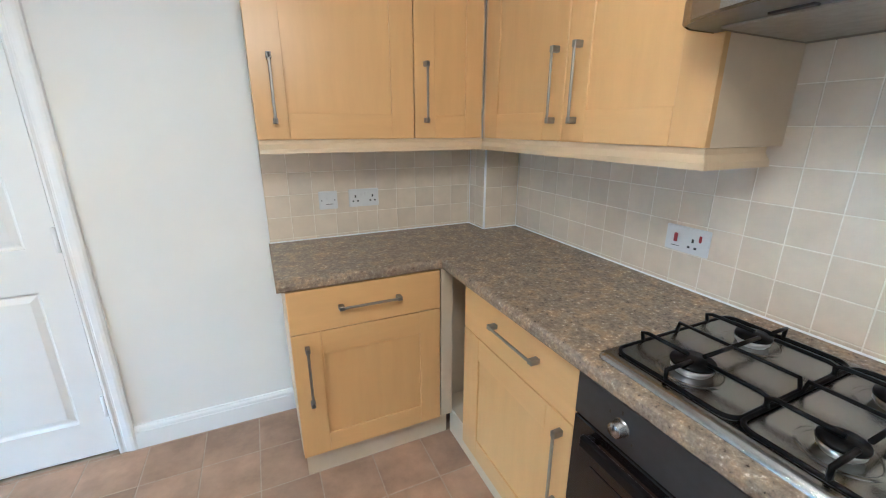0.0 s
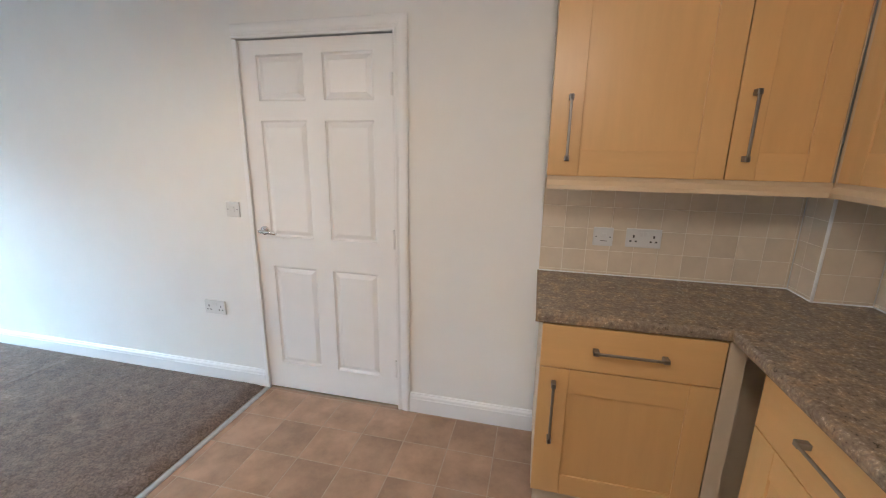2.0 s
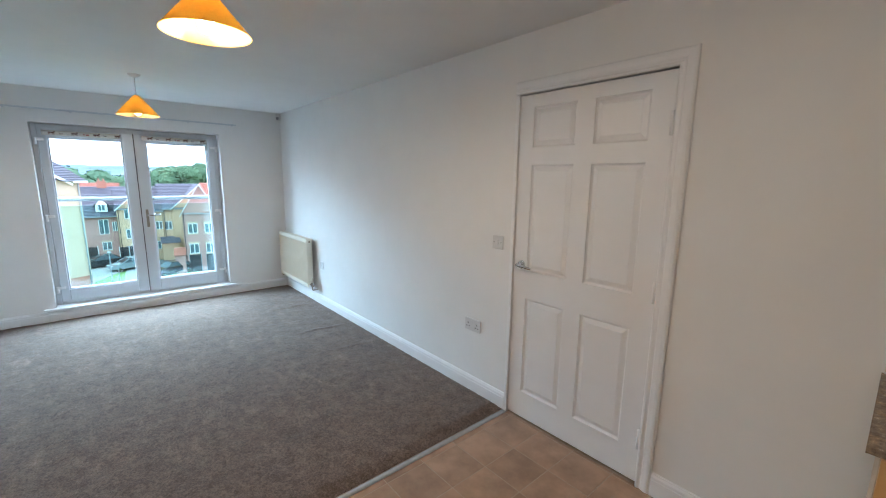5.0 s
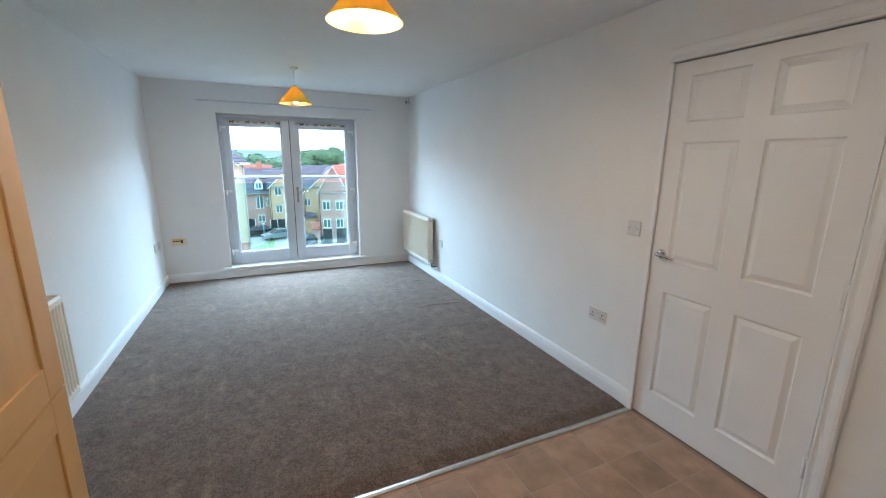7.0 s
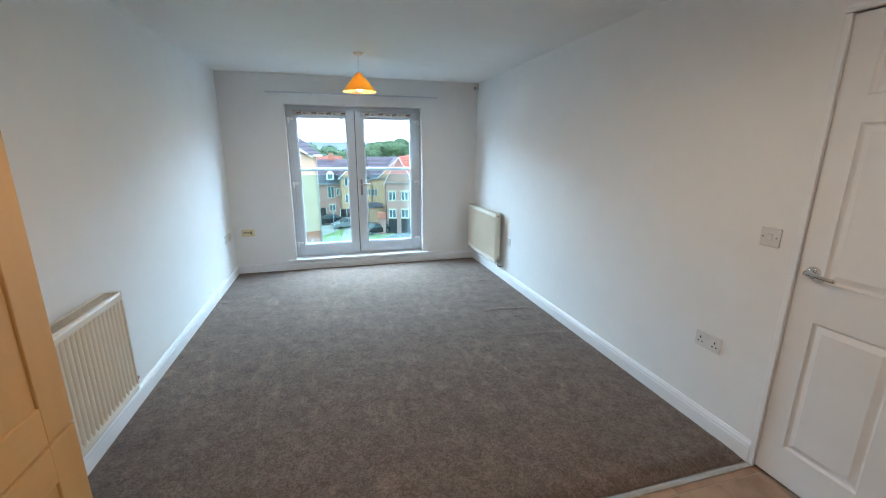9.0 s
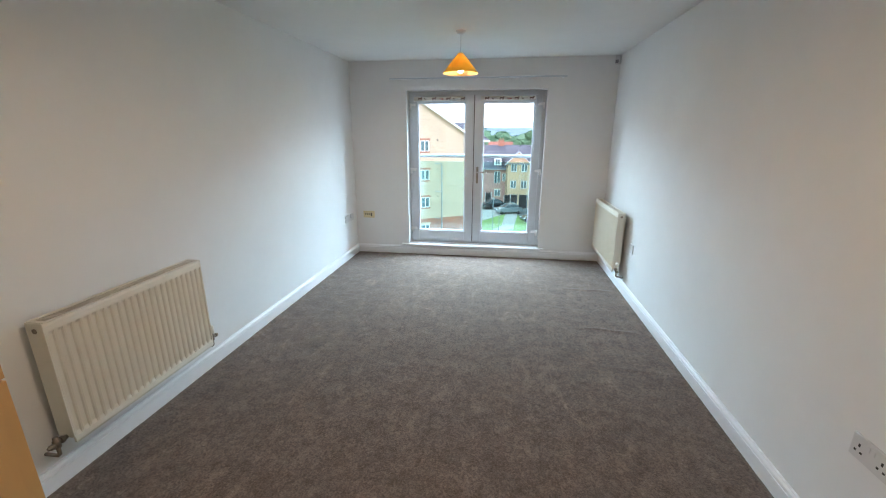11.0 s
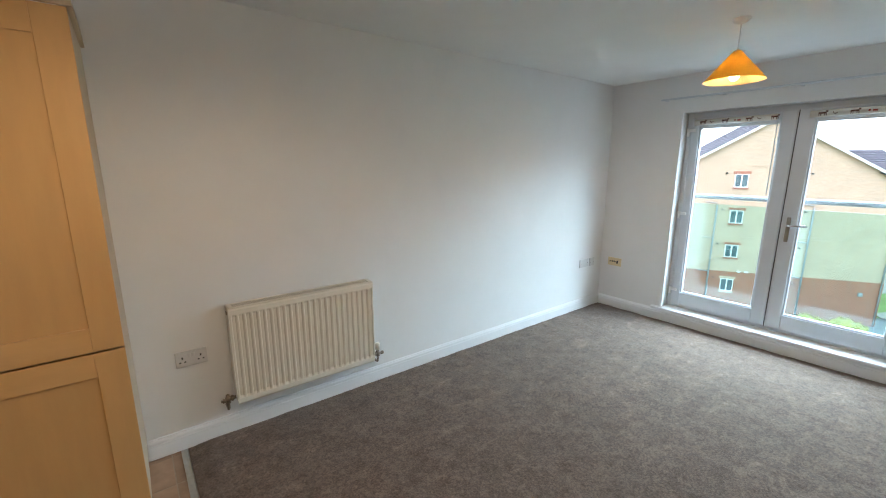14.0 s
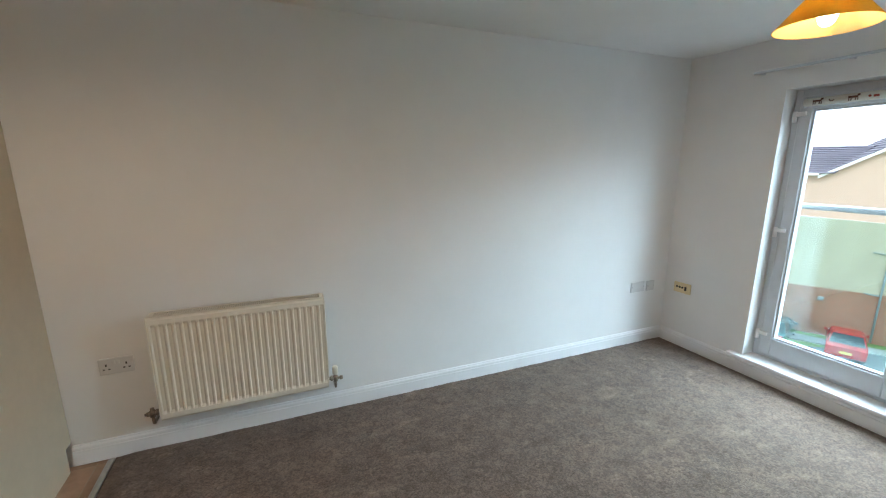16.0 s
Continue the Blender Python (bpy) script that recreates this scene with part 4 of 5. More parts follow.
def hob():
    x0, x1, y0, y1 = 0.826, 1.318, 0.215, 0.797
    z = 0.902
    th = thing("gas_hob", (0, 0, z), "stainless steel four-burner gas hob with black pan supports", "hob")
    bm = bmesh.new()
    prof = []
    rings = []
    for ins, h in ((0.0, 0.0), (0.002, 0.008), (0.010, 0.014), (0.026, 0.015), (0.038, 0.009), (0.060, 0.008)):
        ring = []
        rr = max(0.006, 0.020 - ins * 0.2)
        for cx, cy, a0 in ((x1 - ins - rr, y1 - ins - rr, 0), (x0 + ins + rr, y1 - ins - rr, 90), (x0 + ins + rr, y0 + ins + rr, 180), (x1 - ins - rr, y0 + ins + rr, 270)):
            for k in range(5):
                a = radians(a0 + k * 22.5)
                ring.append(bm.verts.new((cx + rr * math.cos(a), cy + rr * math.sin(a), h)))
        rings.append(ring)
    for a, b in zip(rings, rings[1:]):
        for k in range(20):
            f = bm.faces.new((a[k], a[(k + 1) % 20], b[(k + 1) % 20], b[k]))
            f.smooth = True
    bm.faces.new(rings[-1])
    part("tray", bm, STEEL, th)
    for bx, by, rr in ((0.962, 0.655, 0.040), (1.205, 0.668, 0.034), (0.962, 0.400, 0.030), (1.205, 0.400, 0.045)):
        c = bmesh.new()
        lathe(c, [(rr + 0.030, 0.0082), (rr + 0.026, 0.0105), (rr + 0.020, 0.0084)], 32, (bx, by, 0))
        part("burner_well", c, STEEL, th)
        c = bmesh.new()
        lathe(c, [(rr - 0.004, 0.008), (rr - 0.004, 0.014), (rr + 0.002, 0.016), (rr + 0.003, 0.023), (rr - 0.002, 0.026), (0, 0.026)], 32, (bx, by, 0))
        bn = part("burner", c, RING, th)
        c = bmesh.new()
        lathe(c, [(rr - 0.002, 0.0255), (rr + 0.005, 0.027), (rr + 0.004, 0.033), (0.008, 0.036), (0, 0.036)], 32, (bx, by, 0))
        part("burner_cap", c, BLACKE, bn)
    bar = 0.0050
    for ya, yb in ((0.512, 0.780), (0.244, 0.508)):
        g = bmesh.new()
        xa, xb = 0.868, 1.292
        zt, zb = 0.040, 0.014
        rr = 0.03
        loop = []
        for cx, cy, a0 in ((xb - rr, yb - rr, 0), (xa + rr, yb - rr, 90), (xa + rr, ya + rr, 180), (xb - rr, ya + rr, 270)):
            for k in range(5):
                a = radians(a0 + k * 22.5)
                loop.append((cx + rr * math.cos(a), cy + rr * math.sin(a), zb))
        tube(g, loop + [loop[0]], bar, 8, caps=False)
        ym = (ya + yb) / 2
        part("support_frame", g, BLACKE, th)
        for bx, by in ((0.962, ym), (1.205, ym)):
            s = 1 if bx > 1.08 else -1
            f = bmesh.new()
            outx = xb if s > 0 else xa
            tube(f, [(outx, by, zb), (outx + s * 0.004, by, zt), (outx - s * 0.02, by, zt), (bx + s * 0.022, by, zt)], bar, 8)
            tube(f, [(bx - s * 0.022, by, zt), (1.08, by, zt)], bar, 8)
            for q, yo in ((1, yb), (-1, ya)):
                tube(f, [(bx, yo + q * 0.000, zb), (bx, yo + q * 0.004, zt - 0.004), (bx, yo - q * 0.012, zt), (bx, by + q * 0.022, zt)], bar, 8)
            part("finger", f, BLACKE, th)
        f = bmesh.new()
        tube(f, [(1.083, ya, zb), (1.083, ya + 0.006, zt), (1.083, yb - 0.006, zt), (1.083, yb, zb)], bar, 8)
        part("cross_bar", f, BLACKE, th)
    return th


hob()

# wall units
UY, UX, UZ0, UZ1 = 1.820, 1.090, 1.372, 2.090
u = thing("wall_cabinet", (0.166, UY, 0), "maple wall cabinet with a wide and a narrow panelled door", "kitchen cabinet", "wall cabinets")
carcass(u, 0.905, YN - UY - 0.004, UZ0, UZ1)
shaker(u, 0.0, 0.600, UZ0, UZ1, sl=0.112, sr=0.095, rb=0.094, hx=0.066, hz=1.545, hl=0.235)
part("filler_strip", B((0.9195, 0.9235, 0.001, 0.020, UZ0, UZ1)), PELMET, u)
shaker(u, 0.604, 0.918, UZ0, UZ1, sl=0.09, sr=0.08, rb=0.094, hx=0.651, hz=1.552, hl=0.235)
u = thing("wall_cabinet", (UX, 1.802, 0), "maple two-door wall cabinet with a cream end panel", "kitchen cabinet", "wall cabinets", turn=-90)
carcass(u, 1.0, XE - UX - 0.004, UZ0, UZ1)
part("filler_strip", B((-0.0165, 0.0025, 0.004, 0.02, UZ0, UZ1)), PELMET, u)
shaker(u, 0.004, 0.506, UZ0, UZ1, sl=0.096, sr=0.10, rb=0.096, hx=0.464, hz=1.550, hl=0.24)
shaker(u, 0.510, 1.002, UZ0, UZ1, sl=0.10, sr=0.095, rb=0.096, hx=0.569, hz=1.549, hl=0.24)
PEL = [(0.0, UZ0 - 0.001), (0.004, UZ0 - 0.001), (0.004, UZ0 - 0.016), (0.016, UZ0 - 0.034), (0.018, UZ0 - 0.050), (-0.004, UZ0 - 0.052), (-0.012, UZ0 - 0.040), (-0.012, UZ0 - 0.001)]
pe = thing("light_pelmet", (0, 0, 0), "cream moulded pelmet under the wall cabinets", "pelmet")
for run in ([(0.168, UY + 0.012), (UX + 0.0115, UY + 0.012)], [(UX + 0.012, UY + 0.0115), (UX + 0.012, 0.806), (XE - 0.075, 0.806)]):
    part("moulding", sweep(bmesh.new(), PEL, run), PELMET, pe)
COR = [(0.0, UZ1 + 0.001), (0.0, UZ1 + 0.012), (0.030, UZ1 + 0.045), (0.036, UZ1 + 0.062), (-0.01, UZ1 + 0.062), (-0.014, UZ1 + 0.001)]
co = part("cornice", sweep(bmesh.new(), COR, [(0.166, YN - 0.004), (0.166, UY), (UX, UY), (UX, 0.800), (XE - 0.004, 0.800)]), PELMET)
tagged(co, "cream moulded cornice along the top of the wall cabinets", "cornice")

# cooker hood
ho = thing("cooker_hood", (XE - 0.008, 0.508, 1.613), "curved stainless steel cooker hood over the hob", "cooker hood")
hm = bmesh.new()
outline = [(0, 0.312), (-0.36, 0.318), (-0.405, 0.318), (-0.437, 0.306), (-0.462, 0.272), (-0.487, 0.20), (-0.505, 0.1), (-0.512, 0), (-0.505, -0.1), (-0.487, -0.20), (-0.462, -0.272), (-0.437, -0.306), (-0.405, -0.318), (-0.36, -0.318), (0, -0.312)]
rings = []
for z, s in ((0.0, 0.985), (0.004, 1.0), (0.045, 1.0), (0.075, 0.95), (0.11, 0.80), (0.15, 0.62)):
    rings.append([hm.verts.new((x * s, y * (1 if z < 0.05 else s), z)) for x, y in outline])
for a, b in zip(rings, rings[1:]):
    for k in range(len(a)):
        hm.faces.new((a[k], a[(k + 1) % len(a)], b[(k + 1) % len(a)], b[k]))
hm.faces.new(rings[-1])
part("canopy", hm, STEEL, ho)
ub = bmesh.new()
bot = [ub.verts.new((x * 0.986, y * 0.986, 0.001)) for x, y in outline]
ub.faces.new(bot)
part("underside", ub, mat("hood_under", (0.22, 0.215, 0.21), 0.42, 0.7, noise_scale=30, amount=0.06), ho)
part("filter", B((-0.37, -0.06, -0.27, 0.27, -0.004, 0.002), r=0.002), mat("hood_filter", (0.45, 0.44, 0.42), 0.4, 0.9, noise_scale=40, amount=0.1), ho)
# dark grey block added to draw the dark slot in the underside
part("underside_slot", B((-0.40, -0.382, 0.10, 0.17, -0.003, 0.004), r=0.001), OVENP, ho)
part("chimney", B((-0.26, -0.005, -0.13, 0.13, 0.12, H - 1.613 - 0.002), r=0.002), STEEL, ho)

# tall unit on the south wall
TW, TX, TY = 0.50, -1.278, -0.390
u = thing("tall_cabinet", (TX + TW, TY, 0), "tall maple cupboard with two panelled doors and a cream side panel", "kitchen cabinet", turn=180)
TZ = 2.015
carcass(u, TW - 0.0, TY - YS - 0.004, 0.14, TZ)
shaker(u, 0.002, TW, 0.867, TZ, hx=0.040, hz=1.06, hl=0.19)
shaker(u, 0.002, TW, 0.142, 0.859, hx=0.040, hz=0.70, hl=0.19)
part("plinth", B((0.0, TW - 0.006, 0.055, 0.071, 0.0, 0.138), (TW - 0.022, TW - 0.006, 0.071, 0.52, 0, 0.138)), CREAM, u)
COR2 = [(0.0, TZ + 0.001), (0.0, TZ + 0.012), (0.030, TZ + 0.045), (0.036, TZ + 0.062), (-0.01, TZ + 0.062), (-0.014, TZ + 0.001)]
co = part("cornice", sweep(bmesh.new(), COR2, [(TX + TW, YS + 0.004), (TX + TW, TY), (TX, TY), (TX, YS + 0.004)][::1][::-1]), PELMET)
tagged(co, "cream moulded cornice on top of the tall cupboard", "cornice")

# boxed pipes in the corner
part("pipe_boxing", B((1.213, XE, 1.983, YN, 0, 1.5)), WALL, kind="structure")



# ---------- outside ----------
GZ = -9.8


def masonry(name, c1, c2, mortar, bump=0.0):
    m = mat(name, c1, 0.9, noise_scale=0.9, amount=0.1)
    nt = m.node_tree
    b = nt.nodes["Principled BSDF"]
    t, br = nt.nodes.new("ShaderNodeTexCoord"), nt.nodes.new("ShaderNodeTexBrick")
    mp_ = nt.nodes.new("ShaderNodeMapping")
    mp_.inputs["Rotation"].default_value = (radians(-90), 0, 0)
    br.inputs["Scale"].default_value = 1.0
    br.inputs["Brick Width"].default_value, br.inputs["Row Height"].default_value = 0.225, 0.075
    br.inputs["Mortar Size"].default_value = 0.010
    br.inputs["Color1"].default_value, br.inputs["Color2"].default_value, br.inputs["Mortar"].default_value = (*c1, 1), (*c2, 1), (*mortar, 1)
    n = nt.nodes.new("ShaderNodeTexNoise")
    n.inputs["Scale"].default_value, n.inputs["Detail"].default_value = 0.7, 5
    mr, sc = nt.nodes.new("ShaderNodeMapRange"), nt.nodes.new("ShaderNodeVectorMath")
    mr.inputs["To Min"].default_value, mr.inputs["To Max"].default_value = 0.82, 1.16
    sc.operation = "SCALE"
    ln = nt.links.new
    ln(t.outputs["Object"], mp_.inputs["Vector"])
    ln(mp_.outputs["Vector"], br.inputs["Vector"])
    ln(t.outputs["Object"], n.inputs["Vector"])
    ln(n.outputs["Fac"], mr.inputs["Value"])
    ln(br.outputs["Color"], sc.inputs[0])
    ln(mr.outputs["Result"], sc.inputs["Scale"])
    ln(sc.outputs["Vector"], b.inputs["Base Color"])
    return m


ASPHALT = mat("asphalt", (0.12, 0.12, 0.125), 0.9, noise_scale=2, amount=0.2, large=0.1)
GRASS = mat("grass", (0.12, 0.17, 0.05), 0.95, noise_scale=3, second=(0.17, 0.25, 0.06), large=0.2)
PAVE = mat("paving", (0.30, 0.28, 0.26), 0.9, noise_scale=2, amount=0.15)
TAN = masonry("tan_brick", (0.70, 0.45, 0.28), (0.62, 0.39, 0.24), (0.46, 0.33, 0.22))
BUFF = masonry("buff_brick", (0.60, 0.42, 0.30), (0.52, 0.36, 0.255), (0.50, 0.41, 0.33))
REDB = masonry("red_brick", (0.44, 0.15, 0.09), (0.36, 0.115, 0.07), (0.30, 0.22, 0.17))
BROWNB = masonry("brown_brick", (0.50, 0.27, 0.23), (0.42, 0.22, 0.195), (0.36, 0.25, 0.22))
SLATE = mat("grey_roof_tile", (0.115, 0.105, 0.125), 0.7, noise_scale=3, amount=0.2, large=0.15)
TERRA = mat("red_roof_tile", (0.36, 0.13, 0.085), 0.75, noise_scale=3, amount=0.2, large=0.15)
WHITEP = mat("outside_white", (0.78, 0.78, 0.78), 0.5, noise_scale=2, amount=0.03)
# the sky's reflection in these panes is put into the base colour
DGLASS = mat("far_window_glass", (0.10, 0.14, 0.16), 0.12, noise_scale=1.5, amount=0.3)
GARAGE = mat("garage_door", (0.02, 0.021, 0.024), 0.5, noise_scale=3, amount=0.2)
PIPE = mat("grey_pipe", (0.30, 0.31, 0.32), 0.6, noise_scale=3, amount=0.1)
LEAF = mat("tree_leaves", (0.075, 0.14, 0.07), 0.9, noise_scale=0.5, second=(0.15, 0.24, 0.12), fac_lo=0.3, fac_hi=0.7)
LEAF2 = mat("dark_leaves", (0.06, 0.115, 0.065), 0.9, noise_scale=0.5, second=(0.12, 0.20, 0.10), fac_lo=0.3, fac_hi=0.7)
BARK = mat("bark", (0.12, 0.09, 0.06), 0.95, noise_scale=4, amount=0.3)
HILL = mat("far_hills", (0.13, 0.18, 0.22), 1.0, noise_scale=0.01, amount=0.2)
POLE = mat("lamp_post_paint", (0.17, 0.19, 0.20), 0.5, noise_scale=3, amount=0.05)
TYRE = mat("tyre_rubber", (0.02, 0.02, 0.02), 0.85)
CGLASS = mat("car_glass", (0.02, 0.03, 0.035), 0.05)
CLAMP = mat("headlight", (0.6, 0.6, 0.62), 0.1)
RLAMP = mat("tail_light", (0.5, 0.02, 0.02), 0.2)
YPLATE = mat("number_plate", (0.7, 0.5, 0.05), 0.5)

part("ground", B((-2500, 400, -1500, 1500, GZ - 1.0, GZ)), GRASS, kind="structure")


def sheet(name, pts, z, material):
    bm = bmesh.new()
    lo = [bm.verts.new((x, y, GZ - 0.05)) for x, y in pts]
    hi = [bm.verts.new((x, y, GZ + z)) for x, y in pts]
    for k in range(len(pts)):
        bm.faces.new((lo[k], lo[(k + 1) % len(pts)], hi[(k + 1) % len(pts)], hi[k]))
    bm.faces.new(hi)
    return part(name, bm, material, kind="structure")


sheet("road", [(-44.5, -1.5), (-27, -16), (-22, -10), (-36, 2), (-44, 8), (-50, 16), (-54.2, 16), (-54.2, 9), (-50, 4.5), (-47, 2)], 0.03, ASPHALT)
sheet("driveway", [(-64.6, 2.2), (-64.6, 7.5), (-55, 7.4), (-54.2, 4.6), (-58.5, 3.9)], 0.035, ASPHALT)
sheet("driveway", [(-66.5, -2.0), (-66.5, 1.6), (-60, 1.9), (-52, -2.5), (-48, -3.5), (-50, -6)], 0.035, PAVE)
sheet("pavement", [(-62, 3.8), (-58.6, 3.6), (-50, 2.8), (-45, -0.6), (-46, -1.2), (-51, 1.3), (-60, 1.95), (-62, 2.3)], 0.07, PAVE)
sheet("pavement", [(-37.4, -7.0), (-31.6, -17.2), (-30.6, -16.6), (-36.2, -7.0)], 0.09, PAVE)


def win_unit(parent, x, z, w, h, surround=None, lights=2, yy=0.0):
    """A window in the face at y = yy: x, z its centre."""
    f = bmesh.new()
    t = 0.06
    for q in ((x - w / 2, x - w / 2 + t, z - h / 2, z + h / 2), (x + w / 2 - t, x + w / 2, z - h / 2, z + h / 2), (x - w / 2 + t, x + w / 2 - t, z - h / 2, z - h / 2 + t), (x - w / 2 + t, x + w / 2 - t, z + h / 2 - t, z + h / 2)):
        box(f, q[0], q[1], yy - 0.02, yy + 0.05, q[2], q[3])
    for k in range(1, lights):
        xm = x - w / 2 + w * k / lights
        box(f, xm - 0.045, xm + 0.045, yy - 0.02, yy + 0.05, z - h / 2 + t, z + h / 2 - t)
    wn_ = part("window", f, WHITEP, parent)
    part("pane", B((x - w / 2 + t, x + w / 2 - t, yy - 0.003, yy + 0.03, z - h / 2 + t, z + h / 2 - t)), DGLASS, wn_)
    if surround:
        part("lintel", B((x - w / 2 - 0.12, x + w / 2 + 0.12, yy - 0.025, yy + 0.02, z + h / 2, z + h / 2 + 0.2)), surround, wn_)
        part("sill", B((x - w / 2 - 0.06, x + w / 2 + 0.06, yy - 0.05, yy + 0.02, z - h / 2 - 0.14, z - h / 2)), surround, wn_)
    return wn_


def slope(bm, a, b, c, d, n, t=0.07):
    """A tiled slope in n courses: a, b the eave ends, c, d the ridge ends above b and a."""
    a, b, c, d = map(Vector, (a, b, c, d))
    up = (b - a).cross(d - a).normalized()
    if up.z < 0:
        up = -up
    for k in range(n):
        f0, f1 = k / n, (k + 1) / n
        p = [a.lerp(d, f0) + up * t, b.lerp(c, f0) + up * t, b.lerp(c, f1) + up * 0.02, a.lerp(d, f1) + up * 0.02]
        q = [a.lerp(d, f0), b.lerp(c, f0)]
        v = [bm.verts.new(x) for x in p] + [bm.verts.new(x) for x in q]
        bm.faces.new((v[0], v[1], v[2], v[3]))
        bm.faces.new((v[0], v[4], v[5], v[1]))
    v = [bm.verts.new(x) for x in (a, b, c, d)]
    bm.faces.new(v[::-1])
    return bm


def prism(bm, pts, y0, y1):
    """A wall slab: outline in x, z between two depths."""
    a = [bm.verts.new((x, y0, z)) for x, z in pts]
    b = [bm.verts.new((x, y1, z)) for x, z in pts]
    bm.faces.new(a)
    bm.faces.new(b[::-1])
    for k in range(len(pts)):
        bm.faces.new((a[k], b[k], b[(k + 1) % len(pts)], a[(k + 1) % len(pts)]))
    return bm


# the gabled block of flats opposite
fl = thing("apartment_building", (-30.0, -21.6, GZ), "four-storey cream brick block of flats with a red brick ground floor", "apartment building", turn=120.54)
LX, BR, EV, AP = 24.2, 3.25, 10.75, 14.72
GA, GB = 24 - 13.9, 24 - 0.85
GM = (GA + GB) / 2
part("ground_floor_wall", B((0, LX, 0, 9, 0, BR)), REDB, fl)
part("wall", B((0, LX, 0.02, 9, BR + 0.003, EV)), BUFF, fl)
part("gable_wall", prism(bmesh.new(), [(GA, EV + 0.003), (GB, EV + 0.003), (GM, AP)], 0.02, 0.3), BUFF, fl)
rf = bmesh.new()
slope(rf, (-1, -0.4, EV - 0.05), (GA + 0.3, -0.4, EV - 0.05), (GA + 2.6, 4.2, EV + 1.75), (-1, 4.2, EV + 1.75), 14)
slope(rf, (GB - 0.3, -0.4, EV - 0.05), (LX + 0.35, -0.4, EV - 0.05), (LX + 0.35, 4.2, EV + 1.75), (GB - 2.6, 4.2, EV + 1.75), 14)
slope(rf, (-1, 9.4, EV - 0.05), (LX + 0.35, 9.4, EV - 0.05), (LX + 0.35, 4.2, EV + 1.75), (-1, 4.2, EV + 1.75), 14)
part("main_roof", rf, SLATE, fl)
rf = bmesh.new()
slope(rf, (GA - 0.45, -0.25, EV - 0.22), (GA - 0.45, 9.0, EV - 0.22), (GM, 9.0, AP + 0.06), (GM, -0.25, AP + 0.06), 22)
slope(rf, (GB + 0.45, -0.25, EV - 0.22), (GB + 0.45, 9.0, EV - 0.22), (GM, 9.0, AP + 0.06), (GM, -0.25, AP + 0.06), 22)
part("gable_roof", rf, SLATE, fl)
part("end_wall", prism(bmesh.new(), [(0.02, 10.0), (8.98, 10.0), (4.2, EV + 1.65)], 0, 0.1), BUFF, fl).matrix_local = pose(LX - 0.1, 0, 0, 0, 0, 90)
bg_ = bmesh.new()
for s, xf in ((1, GA - 0.45), (-1, GB + 0.45)):
    prism(bg_, [(xf, EV - 0.36), (xf, EV - 0.18), (GM, AP + 0.07), (GM, AP - 0.13)][:: s], -0.30, -0.255)
part("bargeboard", bg_, WHITEP, fl)
part("fascia", B((-1, GA - 0.45, -0.44, -0.40, EV - 0.16, EV + 0.0), (GB + 0.45, LX + 0.35, -0.44, -0.40, EV - 0.16, EV)), WHITEP, fl)
for uu in (9.02, 6.18):
    for zz in (0.44, -2.27, -4.92, -7.62):
        top = zz > -6
        win_unit(fl, 24 - uu, zz - GZ, 0.86, 0.98, REDB if top else BUFF, 2)
for uu in (10.35, 4.45, 17.5):
    pp = bmesh.new()
    tube(pp, [(24 - uu, -0.07, 8.4), (24 - uu, -0.07, 0.1)], 0.055, 8)
    for zz in (0.44, -2.27, -4.92):
        tube(pp, [(24 - uu, -0.07, zz - GZ - 1.7), (24 - uu - 0.75, -0.07, zz - GZ - 1.62)], 0.04, 6)
    part("soil_pipe", pp, PIPE, fl)
for uu in (10.0, 4.9):
    for zz in (0.44, -2.27, -4.92, -7.62):
        part("flue", lathe(bmesh.new(), [(0, -0.16), (0.06, -0.16), (0.06, 0.03)], 10, (24 - uu, 0, zz - GZ + 0.55), "y"), GARAGE, fl)
for uu in (8.35, 7.85, 7.1, 6.75):
    for zz in (1.55, -1.15, -3.85, -6.5):
        part("vent", B((24 - uu - 0.11, 24 - uu + 0.11, -0.05, 0.02, zz - GZ - 0.06, zz - GZ + 0.06), r=0.01), WHITEP if zz < -6 else BUFF, fl)
part("corner_pipe", tube(bmesh.new(), [(LX - 0.15, -0.08, EV - 0.2), (LX - 0.15, -0.08, 0.1)], 0.045, 8), PIPE, fl)
part("wall_lamp", B((24 - 1.1, 24 - 0.85, -0.12, 0, 2.2, 2.45), r=0.02), PIPE, fl)
part("wall_lamp", B((24 - 13.2, 24 - 12.9, -0.12, 0, 2.4, 2.65), r=0.02), PIPE, fl)


